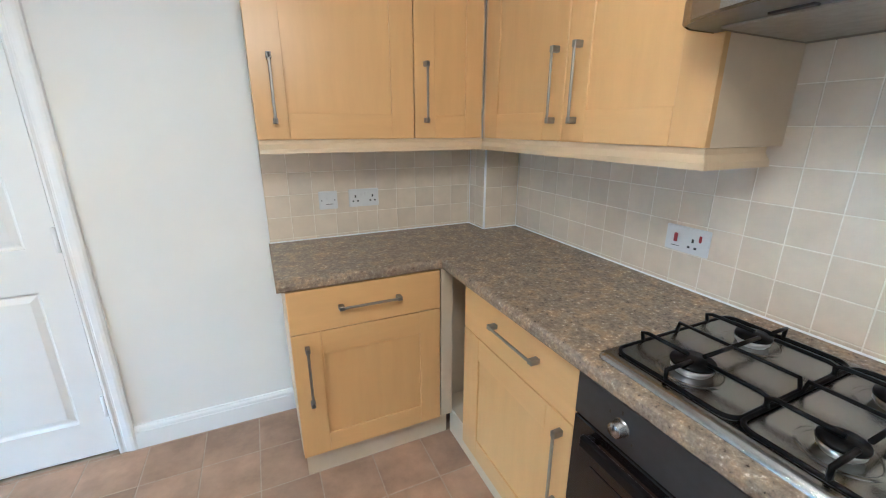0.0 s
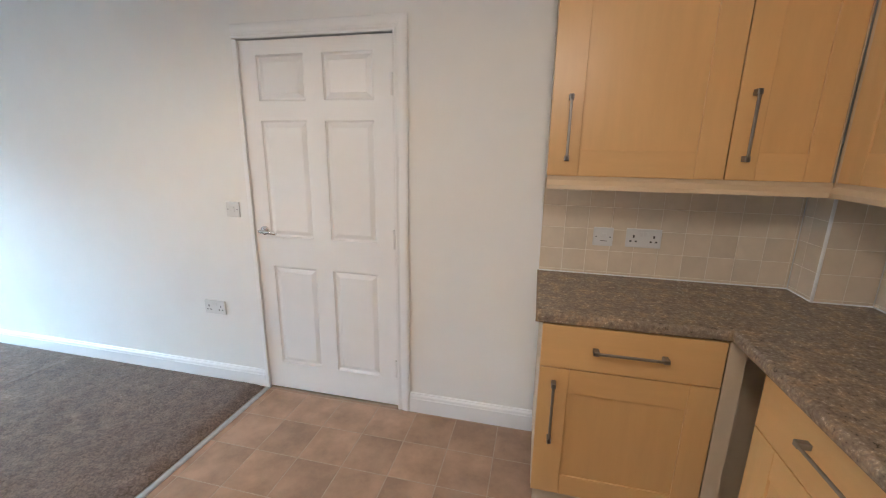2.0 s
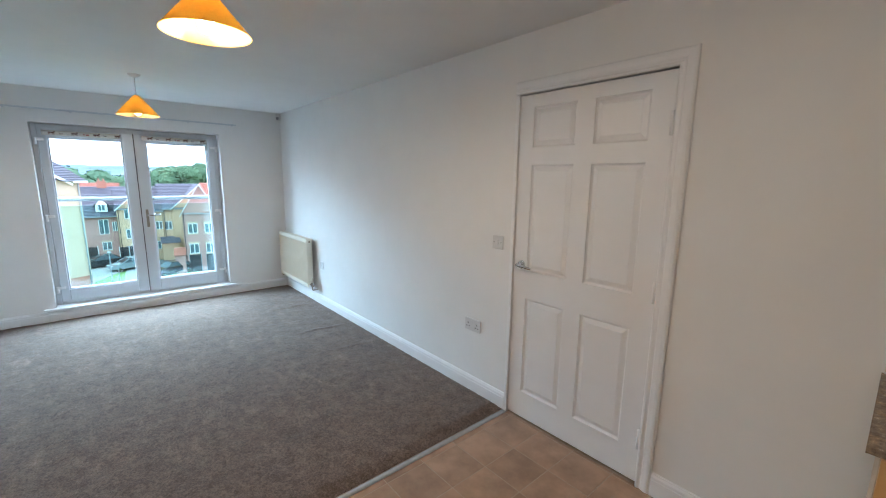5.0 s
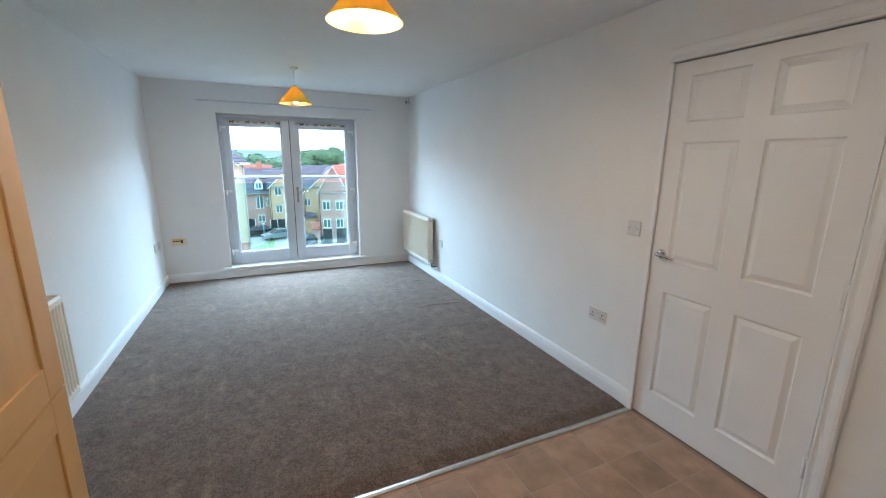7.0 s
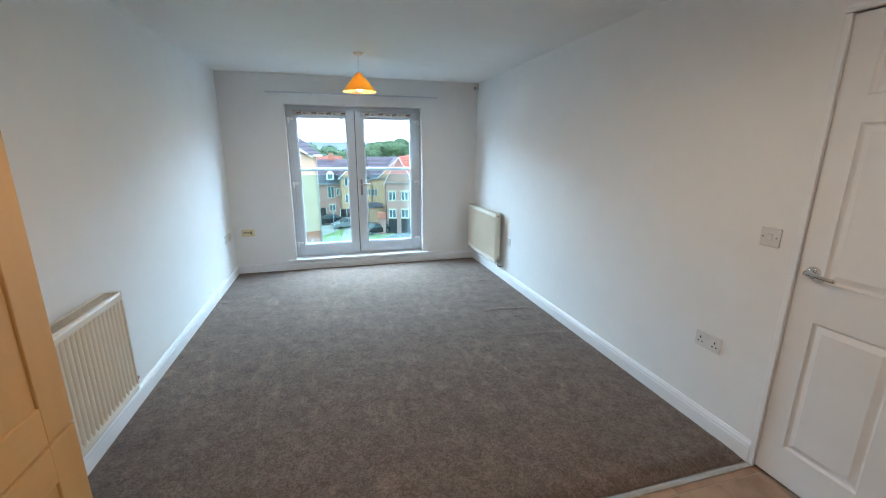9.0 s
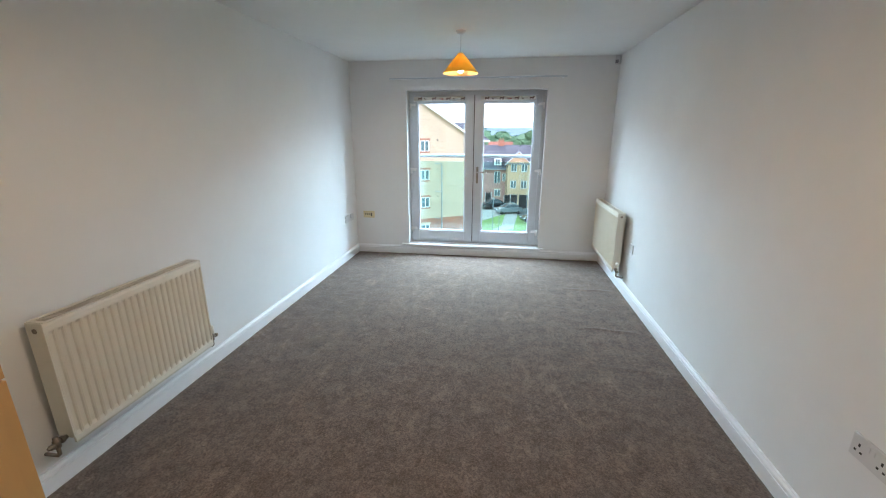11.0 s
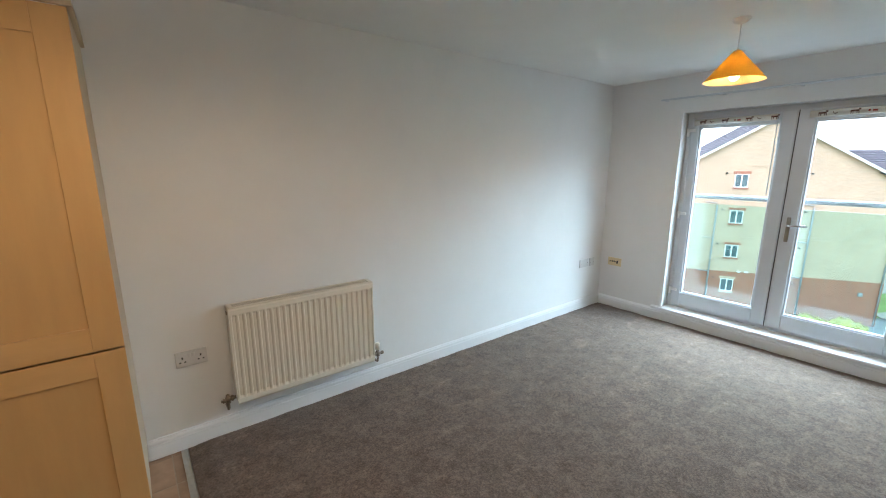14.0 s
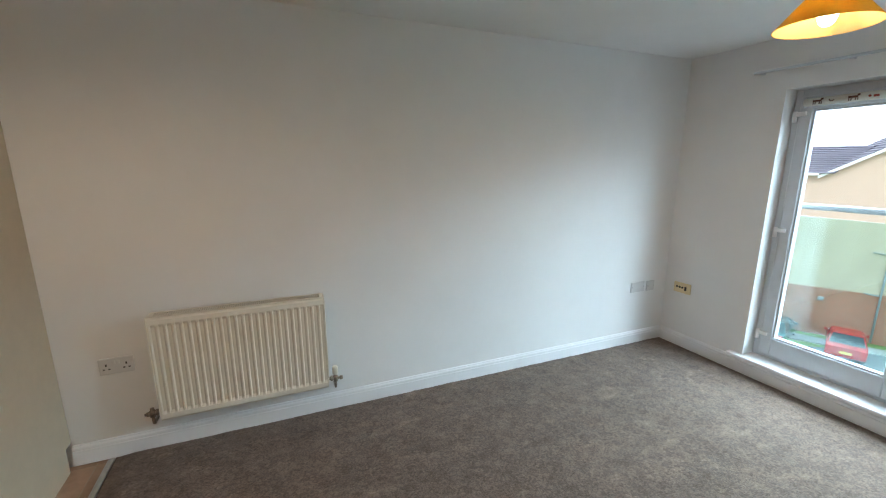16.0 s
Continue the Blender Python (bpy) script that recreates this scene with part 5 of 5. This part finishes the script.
def house(X, y0, y1, eave, ridge, wall, roof, label, wins=(), gable=None, garages=(), doors=(), depth=8.0, dormer=None, porch=None, rot=0, ra=0.0):
    """A terraced house with its front at X; heights are above the ground."""
    th = thing("house", (X, y0, GZ), label, "house", "terraced houses", turn=90 + rot)
    w = y1 - y0
    part("wall", B((0, w, 0, depth, 0, eave)), wall, th)
    rf = bmesh.new()
    e = ra - 0.15
    slope(rf, (e, -0.35, eave - 0.08), (w + 0.15, -0.35, eave - 0.08), (w + 0.15, depth / 2, ridge), (e, depth / 2, ridge), 16)
    slope(rf, (e, depth + 0.35, eave - 0.08), (w + 0.15, depth + 0.35, eave - 0.08), (w + 0.15, depth / 2, ridge), (e, depth / 2, ridge), 16)
    part("roof", rf, roof, th)
    for k, xx in enumerate((ra, w - 0.1)):
        part("end_wall", prism(bmesh.new(), [(0.02, eave), (depth - 0.02, eave), (depth / 2, ridge - 0.06)], 0, 0.1), wall, th).matrix_local = pose(xx + 0.1, 0, 0, 0, 0, 90)
    part("gutter", B((-0.15, w + 0.15, -0.44, -0.34, eave - 0.16, eave - 0.04)), PIPE, th)
    if gable:
        g0, g1, top = gable
        gm = (g0 + g1) / 2
        part("gable_wall", prism(bmesh.new(), [(g0, 0), (g1, 0), (g1, eave), (gm, top), (g0, eave)], -0.25, 0.05), wall, th)
        rf = bmesh.new()
        k = (top - eave) / (gm - g0)
        slope(rf, (g0 - 0.25, -0.5, eave - 0.25 * k), (g0 - 0.25, depth / 2, eave - 0.25 * k), (gm, depth / 2, top + 0.05), (gm, -0.5, top + 0.05), 12)
        slope(rf, (g1 + 0.25, -0.5, eave - 0.25 * k), (g1 + 0.25, depth / 2, eave - 0.25 * k), (gm, depth / 2, top + 0.05), (gm, -0.5, top + 0.05), 12)
        part("gable_roof", rf, roof, th)
        bb = bmesh.new()
        prism(bb, [(g0 - 0.25, eave - 0.25 * k - 0.07), (g0 - 0.25, eave - 0.25 * k + 0.06), (gm, top + 0.08), (gm, top - 0.06)], -0.56, -0.5)
        prism(bb, [(g1 + 0.25, eave - 0.25 * k - 0.07), (gm, top - 0.06), (gm, top + 0.08), (g1 + 0.25, eave - 0.25 * k + 0.06)], -0.56, -0.5)
        part("bargeboard", bb, WHITEP, th)
    off = lambda x: -0.25 if gable and gable[0] <= x <= gable[1] else 0.0
    for x, z, ww, hh, surr in wins:
        win_unit(th, x, z, ww, hh, surr, 2, off(x) - 0.005)
    for x, ww in garages:
        g = part("garage_door", B((x - ww / 2, x + ww / 2, off(x) - 0.03, off(x) + 0.02, 0.02, 2.15)), GARAGE, th)
        part("frame", B((x - ww / 2 - 0.05, x - ww / 2, off(x) - 0.03, off(x), 0, 2.2), (x + ww / 2, x + ww / 2 + 0.05, off(x) - 0.03, off(x), 0, 2.2), (x - ww / 2, x + ww / 2, off(x) - 0.03, off(x), 2.16, 2.2)), PIPE, g)
    for x in doors:
        dd = part("front_door", B((x - 0.45, x + 0.45, off(x) - 0.04, off(x) + 0.02, 0.05, 2.1)), GARAGE, th)
        part("frame", B((x - 0.53, x - 0.45, off(x) - 0.06, off(x), 0, 2.18), (x + 0.45, x + 0.53, off(x) - 0.06, off(x), 0, 2.18)), WHITEP, dd)
    if porch:
        a, b, z = porch
        pr = bmesh.new()
        slope(pr, (a, -1.0, z), (b, -1.0, z), (b, 0, z + 0.8), (a, 0, z + 0.8), 5)
        part("porch_roof", pr, roof, th)
        part("porch_wall", B((a + 0.1, b - 0.1, -0.85, 0, 0, z)), wall, th)
    if dormer:
        x, z = dormer
        d = bmesh.new()
        prism(d, [(x - 0.6, z - 0.6), (x + 0.6, z - 0.6), (x + 0.6, z + 0.35), (x, z + 1.0), (x - 0.6, z + 0.35)], 0.3, 2.2)
        part("dormer", d, WHITEP, th)
        dr_ = bmesh.new()
        slope(dr_, (x - 0.75, 0.15, z + 0.25), (x - 0.75, 2.6, z + 0.25), (x, 2.6, z + 1.08), (x, 0.15, z + 1.08), 4, 0.05)
        slope(dr_, (x + 0.75, 0.15, z + 0.25), (x + 0.75, 2.6, z + 0.25), (x, 2.6, z + 1.08), (x, 0.15, z + 1.08), 4, 0.05)
        part("dormer_roof", dr_, roof, th)
        win_unit(th, x, z - 0.05, 0.75, 0.85, None, 2, 0.285)
    part("downpipe", tube(bmesh.new(), [(0.12, -0.32 if gable and gable[0] < 0.2 else -0.07, eave - 0.1), (0.12, -0.32 if gable and gable[0] < 0.2 else -0.07, 0)], 0.04, 6), GARAGE, th)
    return th


G = -GZ
house(-54.8, 7.45, 11.2, 7.0, 10.35, BROWNB, TERRA, "brown brick terraced house with a red tile gable, black garage doors",
      wins=[(x, z, 0.95, 1.15, BUFF) for x in (0.95, 2.62) for z in (5.15, 2.72 + 0.05)], gable=(0.0, 3.75, 10.2), garages=((0.95, 1.15), (2.75, 1.3)), porch=(-1.1, 0.1, 2.15), rot=-12, ra=1.95)
house(-54.9, 11.25, 17.0, 7.0, 10.5, BROWNB, TERRA, "brown brick terraced house with a plain red tile roof", wins=[(x, z, 0.95, 1.15, BUFF) for x in (1.2, 3.6) for z in (5.15, 2.77)], garages=((1.2, 2.2),))
house(-64.6, 6.6, 14.4, 6.9, 10.05, TAN, SLATE, "tan brick terraced house with a wide grey tile gable", wins=[(0.5, 4.6, 0.8, 1.1, None), (0.5, 1.9, 0.8, 1.1, None)], gable=(1.0, 7.6, 9.9), porch=(-0.6, 1.6, 2.3))
house(-65.0, 5.55, 6.55, 6.6, 9.6, TAN, SLATE, "narrow tan brick terraced house with a grey tile roof", wins=[(0.55, 4.65, 0.75, 1.05, None), (0.55, 2.0, 0.75, 1.05, None)])
house(-65.0, 1.85, 5.5, 7.0, 9.3, TAN, SLATE, "tan brick terraced house with a gable over two garage doors", wins=[(x, z, 0.9, 1.15, BUFF) for x in (1.15, 2.75) for z in (6.3, 3.75)], gable=(0.0, 3.65, 8.75), garages=((1.2, 1.25), (2.8, 1.25)), doors=(0.3,))
house(-67.0, -4.2, 1.8, 6.0, 8.6, BROWNB, SLATE, "brown brick terraced house with a white dormer in a grey roof", wins=[(4.65, 4.6, 1.0, 1.9, None), (4.75, 2.1, 0.95, 1.05, BUFF), (1.8, 4.6, 1.0, 1.9, None), (1.8, 2.1, 0.95, 1.05, None), (5.75, 4.6, 0.5, 1.2, None)], dormer=(4.65, 7.1), doors=(3.3,))
house(-67.2, -10.2, -4.3, 6.0, 8.6, BROWNB, SLATE, "brown brick terraced house with a grey tile roof", wins=[(4.2, 4.6, 1.0, 1.5, None), (4.2, 2.1, 0.95, 1.05, None)], dormer=(4.2, 7.1))
for yy, ww in ((-16, 11), (-4.5, 9), (5.0, 9), (14.5, 10), (25, 10)):
    house(-84, yy, yy + ww, 6.8, 9.2, BROWNB if ww == 9 else BUFF, SLATE if ww != 11 else TERRA, "far terraced house with a long tiled roof", wins=[(2, 5.4, 0.9, 1.1, None), (5, 5.4, 0.9, 1.1, None)])
house(-97, -2, 3.5, 7.2, 9.6, REDB, TERRA, "far red brick house with a terracotta tile roof", wins=[(2, 5.4, 0.9, 1.1, None)])
ch = thing("chimney_stack", (-87.9, 0.9, GZ + 9.0), "red brick chimney stack with two pots on the far roof", "chimney")
part("stack", B((-0.4, 0.4, -0.6, 0.6, -0.6, 1.1)), REDB, ch)
for q in (-0.3, 0.3):
    part("pot", lathe(bmesh.new(), [(0.14, 1.1), (0.11, 1.5), (0, 1.5)], 10, (0, q, 0)), TERRA, ch)


# cars
def car(at, turn, paint, label, L=4.2, Wd=1.75, Hh=1.45):
    th = thing("car", at, label, "car", "parked cars", turn=turn)
    low = [(-L / 2, 0.45), (-L / 2 + 0.05, 0.28), (L / 2 - 0.1, 0.25), (L / 2, 0.5), (L / 2 - 0.08, 0.68), (L / 2 - 1.05, 0.92), (-L / 2 + 0.25, 0.98), (-L / 2 + 0.02, 0.85)]
    bm = bmesh.new()
    secs = []
    for y, s in ((-Wd / 2, 0.93), (-Wd / 2 + 0.10, 1.0), (Wd / 2 - 0.10, 1.0), (Wd / 2, 0.93)):
        secs.append([bm.verts.new((x * (1 if s == 1.0 else 0.985), y, 0.6 + (z - 0.6) * s)) for x, z in low])
    for a, b in zip(secs, secs[1:]):
        for k in range(len(low)):
            bm.faces.new((a[k], a[(k + 1) % len(low)], b[(k + 1) % len(low)], b[k]))
    bm.faces.new(secs[0])
    bm.faces.new(secs[-1])
    part("body", bm, paint, th)
    cab = [(L / 2 - 1.15, 0.91), (L / 2 - 1.85, Hh - 0.06), (-L / 2 + 1.0, Hh - 0.05), (-L / 2 + 0.28, 0.96)]
    bm = bmesh.new()
    secs = [[bm.verts.new((x, s * (Wd / 2 - (0.06 if z < 1 else 0.22)), z)) for x, z in cab] for s in (-1, 1)]
    for k in range(4):
        bm.faces.new((secs[0][k], secs[0][(k + 1) % 4], secs[1][(k + 1) % 4], secs[1][k]))
    bm.faces.new(secs[0])
    bm.faces.new(secs[1])
    part("windows", bm, CGLASS, th)
    part("roof", B((-L / 2 + 0.95, L / 2 - 1.8, -Wd / 2 + 0.2, Wd / 2 - 0.2, Hh - 0.07, Hh), r=0.03), paint, th)
    pl_ = bmesh.new()
    for s in (-1, 1):
        for (xa, za), (xb, zb) in ((cab[0], cab[1]), (cab[2], cab[3]), ((-0.15, 0.93), (-0.15, Hh - 0.05))):
            ya, yb = Wd / 2 - 0.055, Wd / 2 - 0.215
            tube(pl_, [(xa, s * (ya if za < 1 else yb), za), (xb, s * (ya if zb < 1 else yb), zb)], 0.035, 6)
    part("pillars", pl_, paint, th)
    for x in (-L / 2 + 0.75, L / 2 - 0.8):
        for s in (-1, 1):
            wh = part("wheel", lathe(bmesh.new(), [(0, -0.02), (0.19, -0.02), (0.2, 0.0), (0.19, 0.02), (0, 0.02)], 16, (x, s * (Wd / 2 - 0.02), 0.32), "y"), STEEL, th)
            part("tyre", lathe(bmesh.new(), [(0.19, -0.1), (0.31, -0.1), (0.32, 0), (0.31, 0.1), (0.19, 0.1)], 20, (x, s * (Wd / 2 - 0.11), 0.32), "y"), TYRE, wh)
    for s in (-1, 1):
        part("headlight", B((L / 2 - 0.2, L / 2 - 0.02, s * 0.62 - 0.16, s * 0.62 + 0.16, 0.6, 0.72), r=0.02), CLAMP, th)
        part("tail_light", B((-L / 2 - 0.01, -L / 2 + 0.15, s * 0.68 - 0.12, s * 0.68 + 0.12, 0.68, 0.86), r=0.02), RLAMP, th)
        part("mirror", B((0.75, 0.9, s * (Wd / 2 + 0.06) - 0.06, s * (Wd / 2 + 0.06) + 0.06, 0.92, 1.04), r=0.02), paint, th)
    part("number_plate", B((-L / 2 - 0.02, -L / 2 + 0.05, -0.26, 0.26, 0.5, 0.61)), YPLATE, th)
    return th


def paint(name, c, metal=0.4):
    return mat(name, c, 0.22, metal, noise_scale=3, amount=0.03, coat=0.6)


car((-60.3, 2.3, GZ + 0.05), -75, paint("silver_paint", (0.30, 0.33, 0.36)), "silver-grey hatchback parked on the drive", 4.0)
car((-54.6, 6.0, GZ + 0.05), -68, paint("black_paint", (0.015, 0.016, 0.018)), "black estate car parked by the terraced houses", 4.3)
car((-63.8, -0.2, GZ + 0.05), -80, paint("charcoal_paint", (0.03, 0.032, 0.036)), "dark car parked beside the brown brick house", 4.2)
car((-33.9, -9.9, GZ + 0.05), 203, paint("red_paint", (0.45, 0.02, 0.02), 0.1), "red hatchback parked before the flats", 3.9)
car((-32.4, -12.9, GZ + 0.05), 196, paint("teal_paint", (0.05, 0.13, 0.14)), "dark teal car parked before the flats", 4.2)

for px, py, hh, lb in ((-35.0, 0.42, 6.0, "tall pale grey street lamp"), (-46.0, 1.0, 3.2, "short pale grey lamp post by the lawn")):
    lp = thing("street_lamp", (px, py, GZ), lb, "street lamp")
    part("post", tube(bmesh.new(), [(0, 0, 0), (0, 0, 1.0), (0, 0, 1.01), (0, 0, hh)], [0.06, 0.06, 0.035, 0.03], 10), POLE, lp)
    part("lamp_head", B((-0.12, 0.35, -0.1, 0.1, hh, hh + 0.1), r=0.03), PIPE, lp)


# trees and bushes
def crown_mesh(name, blobs, count, leaf, material, seed):
    rnd = random.Random(seed)
    vs, fs = [], []
    for cx, cy, cz, rr, rz in blobs:
        i = len(vs)
        for p in range(7):
            for q in range(10):
                s, c = math.sin(p * 0.5236), math.cos(p * 0.5236)
                k = 0.90 + rnd.uniform(-0.08, 0.06)
                vs.append(Vector((cx + rr * k * s * math.cos(q * 0.6283), cy + rr * k * s * math.sin(q * 0.6283), cz + rz * k * c)))
        fs += [(i + p * 10 + q, i + p * 10 + (q + 1) % 10, i + p * 10 + 10 + (q + 1) % 10, i + p * 10 + 10 + q) for p in range(6) for q in range(10)]
        for _ in range(count):
            a, b = rnd.uniform(0, 6.2832), math.acos(rnd.uniform(-0.75, 1))
            k = rnd.uniform(0.72, 1.08)
            d = Vector((math.sin(b) * math.cos(a), math.sin(b) * math.sin(a), math.cos(b)))
            p = Vector((cx + d.x * rr * k, cy + d.y * rr * k, cz + d.z * rz * k))
            n = (d + Vector((rnd.uniform(-.6, .6), rnd.uniform(-.6, .6), rnd.uniform(-.2, .8)))).normalized()
            t1 = n.orthogonal().normalized()
            t1 = (t1 * math.cos(a * 3) + n.cross(t1) * math.sin(a * 3))
            t2 = n.cross(t1)
            s = leaf * rnd.uniform(0.6, 1.3)
            i = len(vs)
            vs += [p + t1 * s, p + t2 * s * 0.7, p - t1 * s, p - t2 * s * 0.7]
            fs.append((i, i + 1, i + 2, i + 3))
    me = bpy.data.meshes.new(name)
    me.from_pydata([tuple(v) for v in vs], [], fs)
    me.materials.append(material)
    return me


def tree_blobs(h, r, seed):
    rnd = random.Random(seed)
    out = [(0, 0, h * 0.62, r * 0.75, h * 0.30)]
    for k in range(9):
        a = k * 0.7 + rnd.uniform(0, 0.5)
        q = r * rnd.uniform(0.35, 0.72)
        out.append((q * math.cos(a * 2), q * math.sin(a * 2), h * rnd.uniform(0.45, 0.86), r * rnd.uniform(0.30, 0.48), h * rnd.uniform(0.10, 0.17)))
    return out


CROWNS = [(h, r, crown_mesh("crown", tree_blobs(h, r, s), 1100, 0.27, m_, s), s) for h, r, m_, s in ((13, 5.5, LEAF, 1), (11, 5, LEAF2, 2), (14.5, 5.5, LEAF, 3), (9.5, 4.5, LEAF2, 4))]
TRUNKS = []
for h, r, me, s in CROWNS:
    rnd = random.Random(s)
    bm = bmesh.new()
    tube(bm, [(0, 0, 0), (0.1, 0, h * 0.25), (0.05, 0.1, h * 0.5), (0, 0, h * 0.8)], [0.32, 0.24, 0.16, 0.05], 8)
    for k in range(6):
        a = k * 1.05
        z = h * rnd.uniform(0.28, 0.5)
        tube(bm, [(0, 0, z), (r * 0.3 * math.cos(a), r * 0.3 * math.sin(a), z + h * 0.12), (r * 0.6 * math.cos(a), r * 0.6 * math.sin(a), z + h * 0.2)], [0.12, 0.08, 0.03], 6)
    t_ = bpy.data.meshes.new("trunk")
    bm.to_mesh(t_)
    bm.free()
    t_.materials.append(BARK)
    TRUNKS.append(t_)


def tree(x, y, k, scale=1.0, rot=0.0):
    th = thing("tree", (x, y, GZ), "leafy green broadleaf tree behind the houses", "tree", "trees behind the houses", turn=rot)
    th.scale = (scale, scale, scale)
    for nm, me in (("crown", CROWNS[k][2]), ("trunk", TRUNKS[k])):
        o = new(nm, me)
        o.parent = th


rt = random.Random(11)
for i in range(17):
    tree(-118 - rt.uniform(0, 16), 13 + i * 2.5 + rt.uniform(-1, 1), (0, 2, 1, 0, 3, 2)[i % 6], rt.uniform(0.98, 1.10), rt.uniform(0, 360))
for i in range(15):
    tree(-112 - rt.uniform(0, 26), -24 + i * 2.7 + rt.uniform(-1, 1), (3, 1, 3, 0)[i % 4], rt.uniform(0.80, 0.93), rt.uniform(0, 360))

woods = bpy.data.meshes.new("woods")
rw = random.Random(5)
bl = [(-170 - rw.uniform(0, 90), rw.uniform(-130, 120), GZ + rw.uniform(4, 9), rw.uniform(5, 9), rw.uniform(4, 6)) for _ in range(170)]
wd = new("woods", crown_mesh("woods", bl, 110, 0.9, LEAF2, 9))
tagged(wd, "distant belt of green woodland beyond the houses", "woods", kind="stuff")

bu = thing("bush", (-36.6, -3.6, GZ), "yellow-green clipped shrubs growing at the corner of the flats", "bush")
o = new("foliage", crown_mesh("foliage", [(0.35 * k - 1.6, -0.55 * k + 2.2, 0.55 + 0.25 * math.sin(k * 2.1), 0.8, 0.7) for k in range(9)], 420, 0.075, mat("shrub_leaves", (0.26, 0.25, 0.035), 0.9, noise_scale=3, second=(0.46, 0.38, 0.07)), 21))
o.parent = bu
bu = thing("bush", (-40.5, 2.6, GZ), "low green shrubs beside the path", "bush")
o = new("foliage", crown_mesh("foliage", [(0.7 * k - 1.6, 0.5 * k - 1.0, 0.5, 0.8, 0.6) for k in range(6)], 420, 0.08, LEAF, 22))
o.parent = bu


def hills():
    bm = bmesh.new()
    top, bot = [], []
    for i in range(90):
        y = -1300 + i * 29
        z = 19.0 + 7 * noise.noise((y * 0.0021, 3, 1)) + 3 * noise.noise((y * 0.009, 7, 2))
        top.append(bm.verts.new((-1150 + 60 * noise.noise((y * 0.004, 0, 0)), y, z)))
        bot.append(bm.verts.new((-800, y, GZ - 0.5)))
    for k in range(89):
        f = bm.faces.new((bot[k], bot[k + 1], top[k + 1], top[k]))
        f.smooth = True
    return bm


part("backdrop", hills(), HILL, kind="structure")



# ---------- tiles ----------
def tile_mesh(name, w, h, t, r, material):
    """One tile, its back at z 0, centred."""
    bm = bmesh.new()
    lo = [bm.verts.new((sx * w / 2, sy * h / 2, 0)) for sx, sy in ((-1, -1), (1, -1), (1, 1), (-1, 1))]
    mi = [bm.verts.new((sx * w / 2, sy * h / 2, t - r)) for sx, sy in ((-1, -1), (1, -1), (1, 1), (-1, 1))]
    hi = [bm.verts.new((sx * (w / 2 - r), sy * (h / 2 - r), t)) for sx, sy in ((-1, -1), (1, -1), (1, 1), (-1, 1))]
    for a, b in ((lo, mi), (mi, hi)):
        for k in range(4):
            bm.faces.new((a[k], a[(k + 1) % 4], b[(k + 1) % 4], b[k]))
    bm.faces.new(hi)
    me = bpy.data.meshes.new(name)
    bm.to_mesh(me)
    bm.free()
    me.materials.append(material)
    return me


MESHES = {}


def lay(parent, m, w, h, t, r, material, gap):
    key = (round(w, 4), round(h, 4), material.name)
    if key not in MESHES:
        MESHES[key] = tile_mesh("tile", w - gap, h - gap, t, r, material)
    ob = new("tile", MESHES[key])
    ob.parent = parent
    ob.matrix_local = m
    return ob


def cuts(a, b, start, pitch):
    """Stretches of a..b cut at start + k * pitch."""
    v = [a]
    k = math.ceil((a + 0.008 - start) / pitch)
    while start + k * pitch < b - 0.008:
        v.append(start + k * pitch)
        k += 1
    return list(zip(v, v[1:] + [b]))


def wall_tiles(name, origin, turn, width, u0, rows_top, skip=None):
    """Grout bed with tiles; x along the wall, z up, facing -y."""
    bed = part(name, B((0, width, -0.0078, 0.0, 0.903, rows_top)), GROUT, kind="structure")
    bed.matrix_world = pose(*origin, 0, 0, turn)
    for a, b in cuts(0, width, u0, 0.1025):
        for c, d in cuts(0.905, rows_top, 1.018, 0.1008):
            m = pose((a + b) / 2, -0.003, (c + d) / 2, 90 + random.uniform(-0.25, 0.25), random.uniform(-0.25, 0.25), 0)
            lay(bed, m, b - a, d - c, 0.006, 0.0015, TILEW, 0.0023)
    return bed


wall_tiles("tiled_splashback", (0.166, YN, 0), 0, 1.213 - 0.166 - 0.010, 0.104, 1.345)
wall_tiles("tiled_splashback", (1.213, YN - 0.010, 0), -90, YN - 1.983 - 0.010, 0.06, 1.345)
wall_tiles("tiled_splashback", (1.207, 1.983, 0), 0, XE - 1.207 - 0.010, 0.100, 1.345)
wall_tiles("tiled_splashback", (XE, 1.974, 0), -90, 11 * 0.1025, 0.1025, 1.345)
wall_tiles("tiled_splashback", (XE, 1.974 - 11 * 0.1025, 0), -90, 1.10, 0.1025, 1.82)
part("tile_trim", tube(bmesh.new(), [(1.206, 1.976, 0.903), (1.206, 1.976, 1.34)], 0.006, 8), GLOSS, kind="structure")
part("tile_trim", B((0.157, 0.165, YN - 0.010, YN - 0.0005, 0.903, 1.372)), GLOSS, kind="structure")
part("sealant", sweep(bmesh.new(), [(0, 0.9022), (0.004, 0.9022), (0.0, 0.907)], [(0.166, YN - 0.0095), (1.203, YN - 0.0095), (1.203, 1.974), (XE - 0.0095, 1.974), (XE - 0.0095, -0.3)]), GLOSS, kind="structure")

vin = part("vinyl_floor", B((SX, XE, YS, YN, -0.0055, -0.0002)), GROUTF, kind="structure")
for a, b in cuts(SX + 0.012, XE - 0.02, -1.142, 0.2305):
    for c, d in cuts(YS + 0.003, YN - 0.003, 1.888, 0.2345):
        if a > 0.86 or (a > 0.25 and c > 1.66):
            continue
        lay(vin, pose((a + b) / 2, (c + d) / 2, -0.0015, 0, 0, 0), b - a, d - c, 0.0022, 0.0018, TILEF, 0.003)
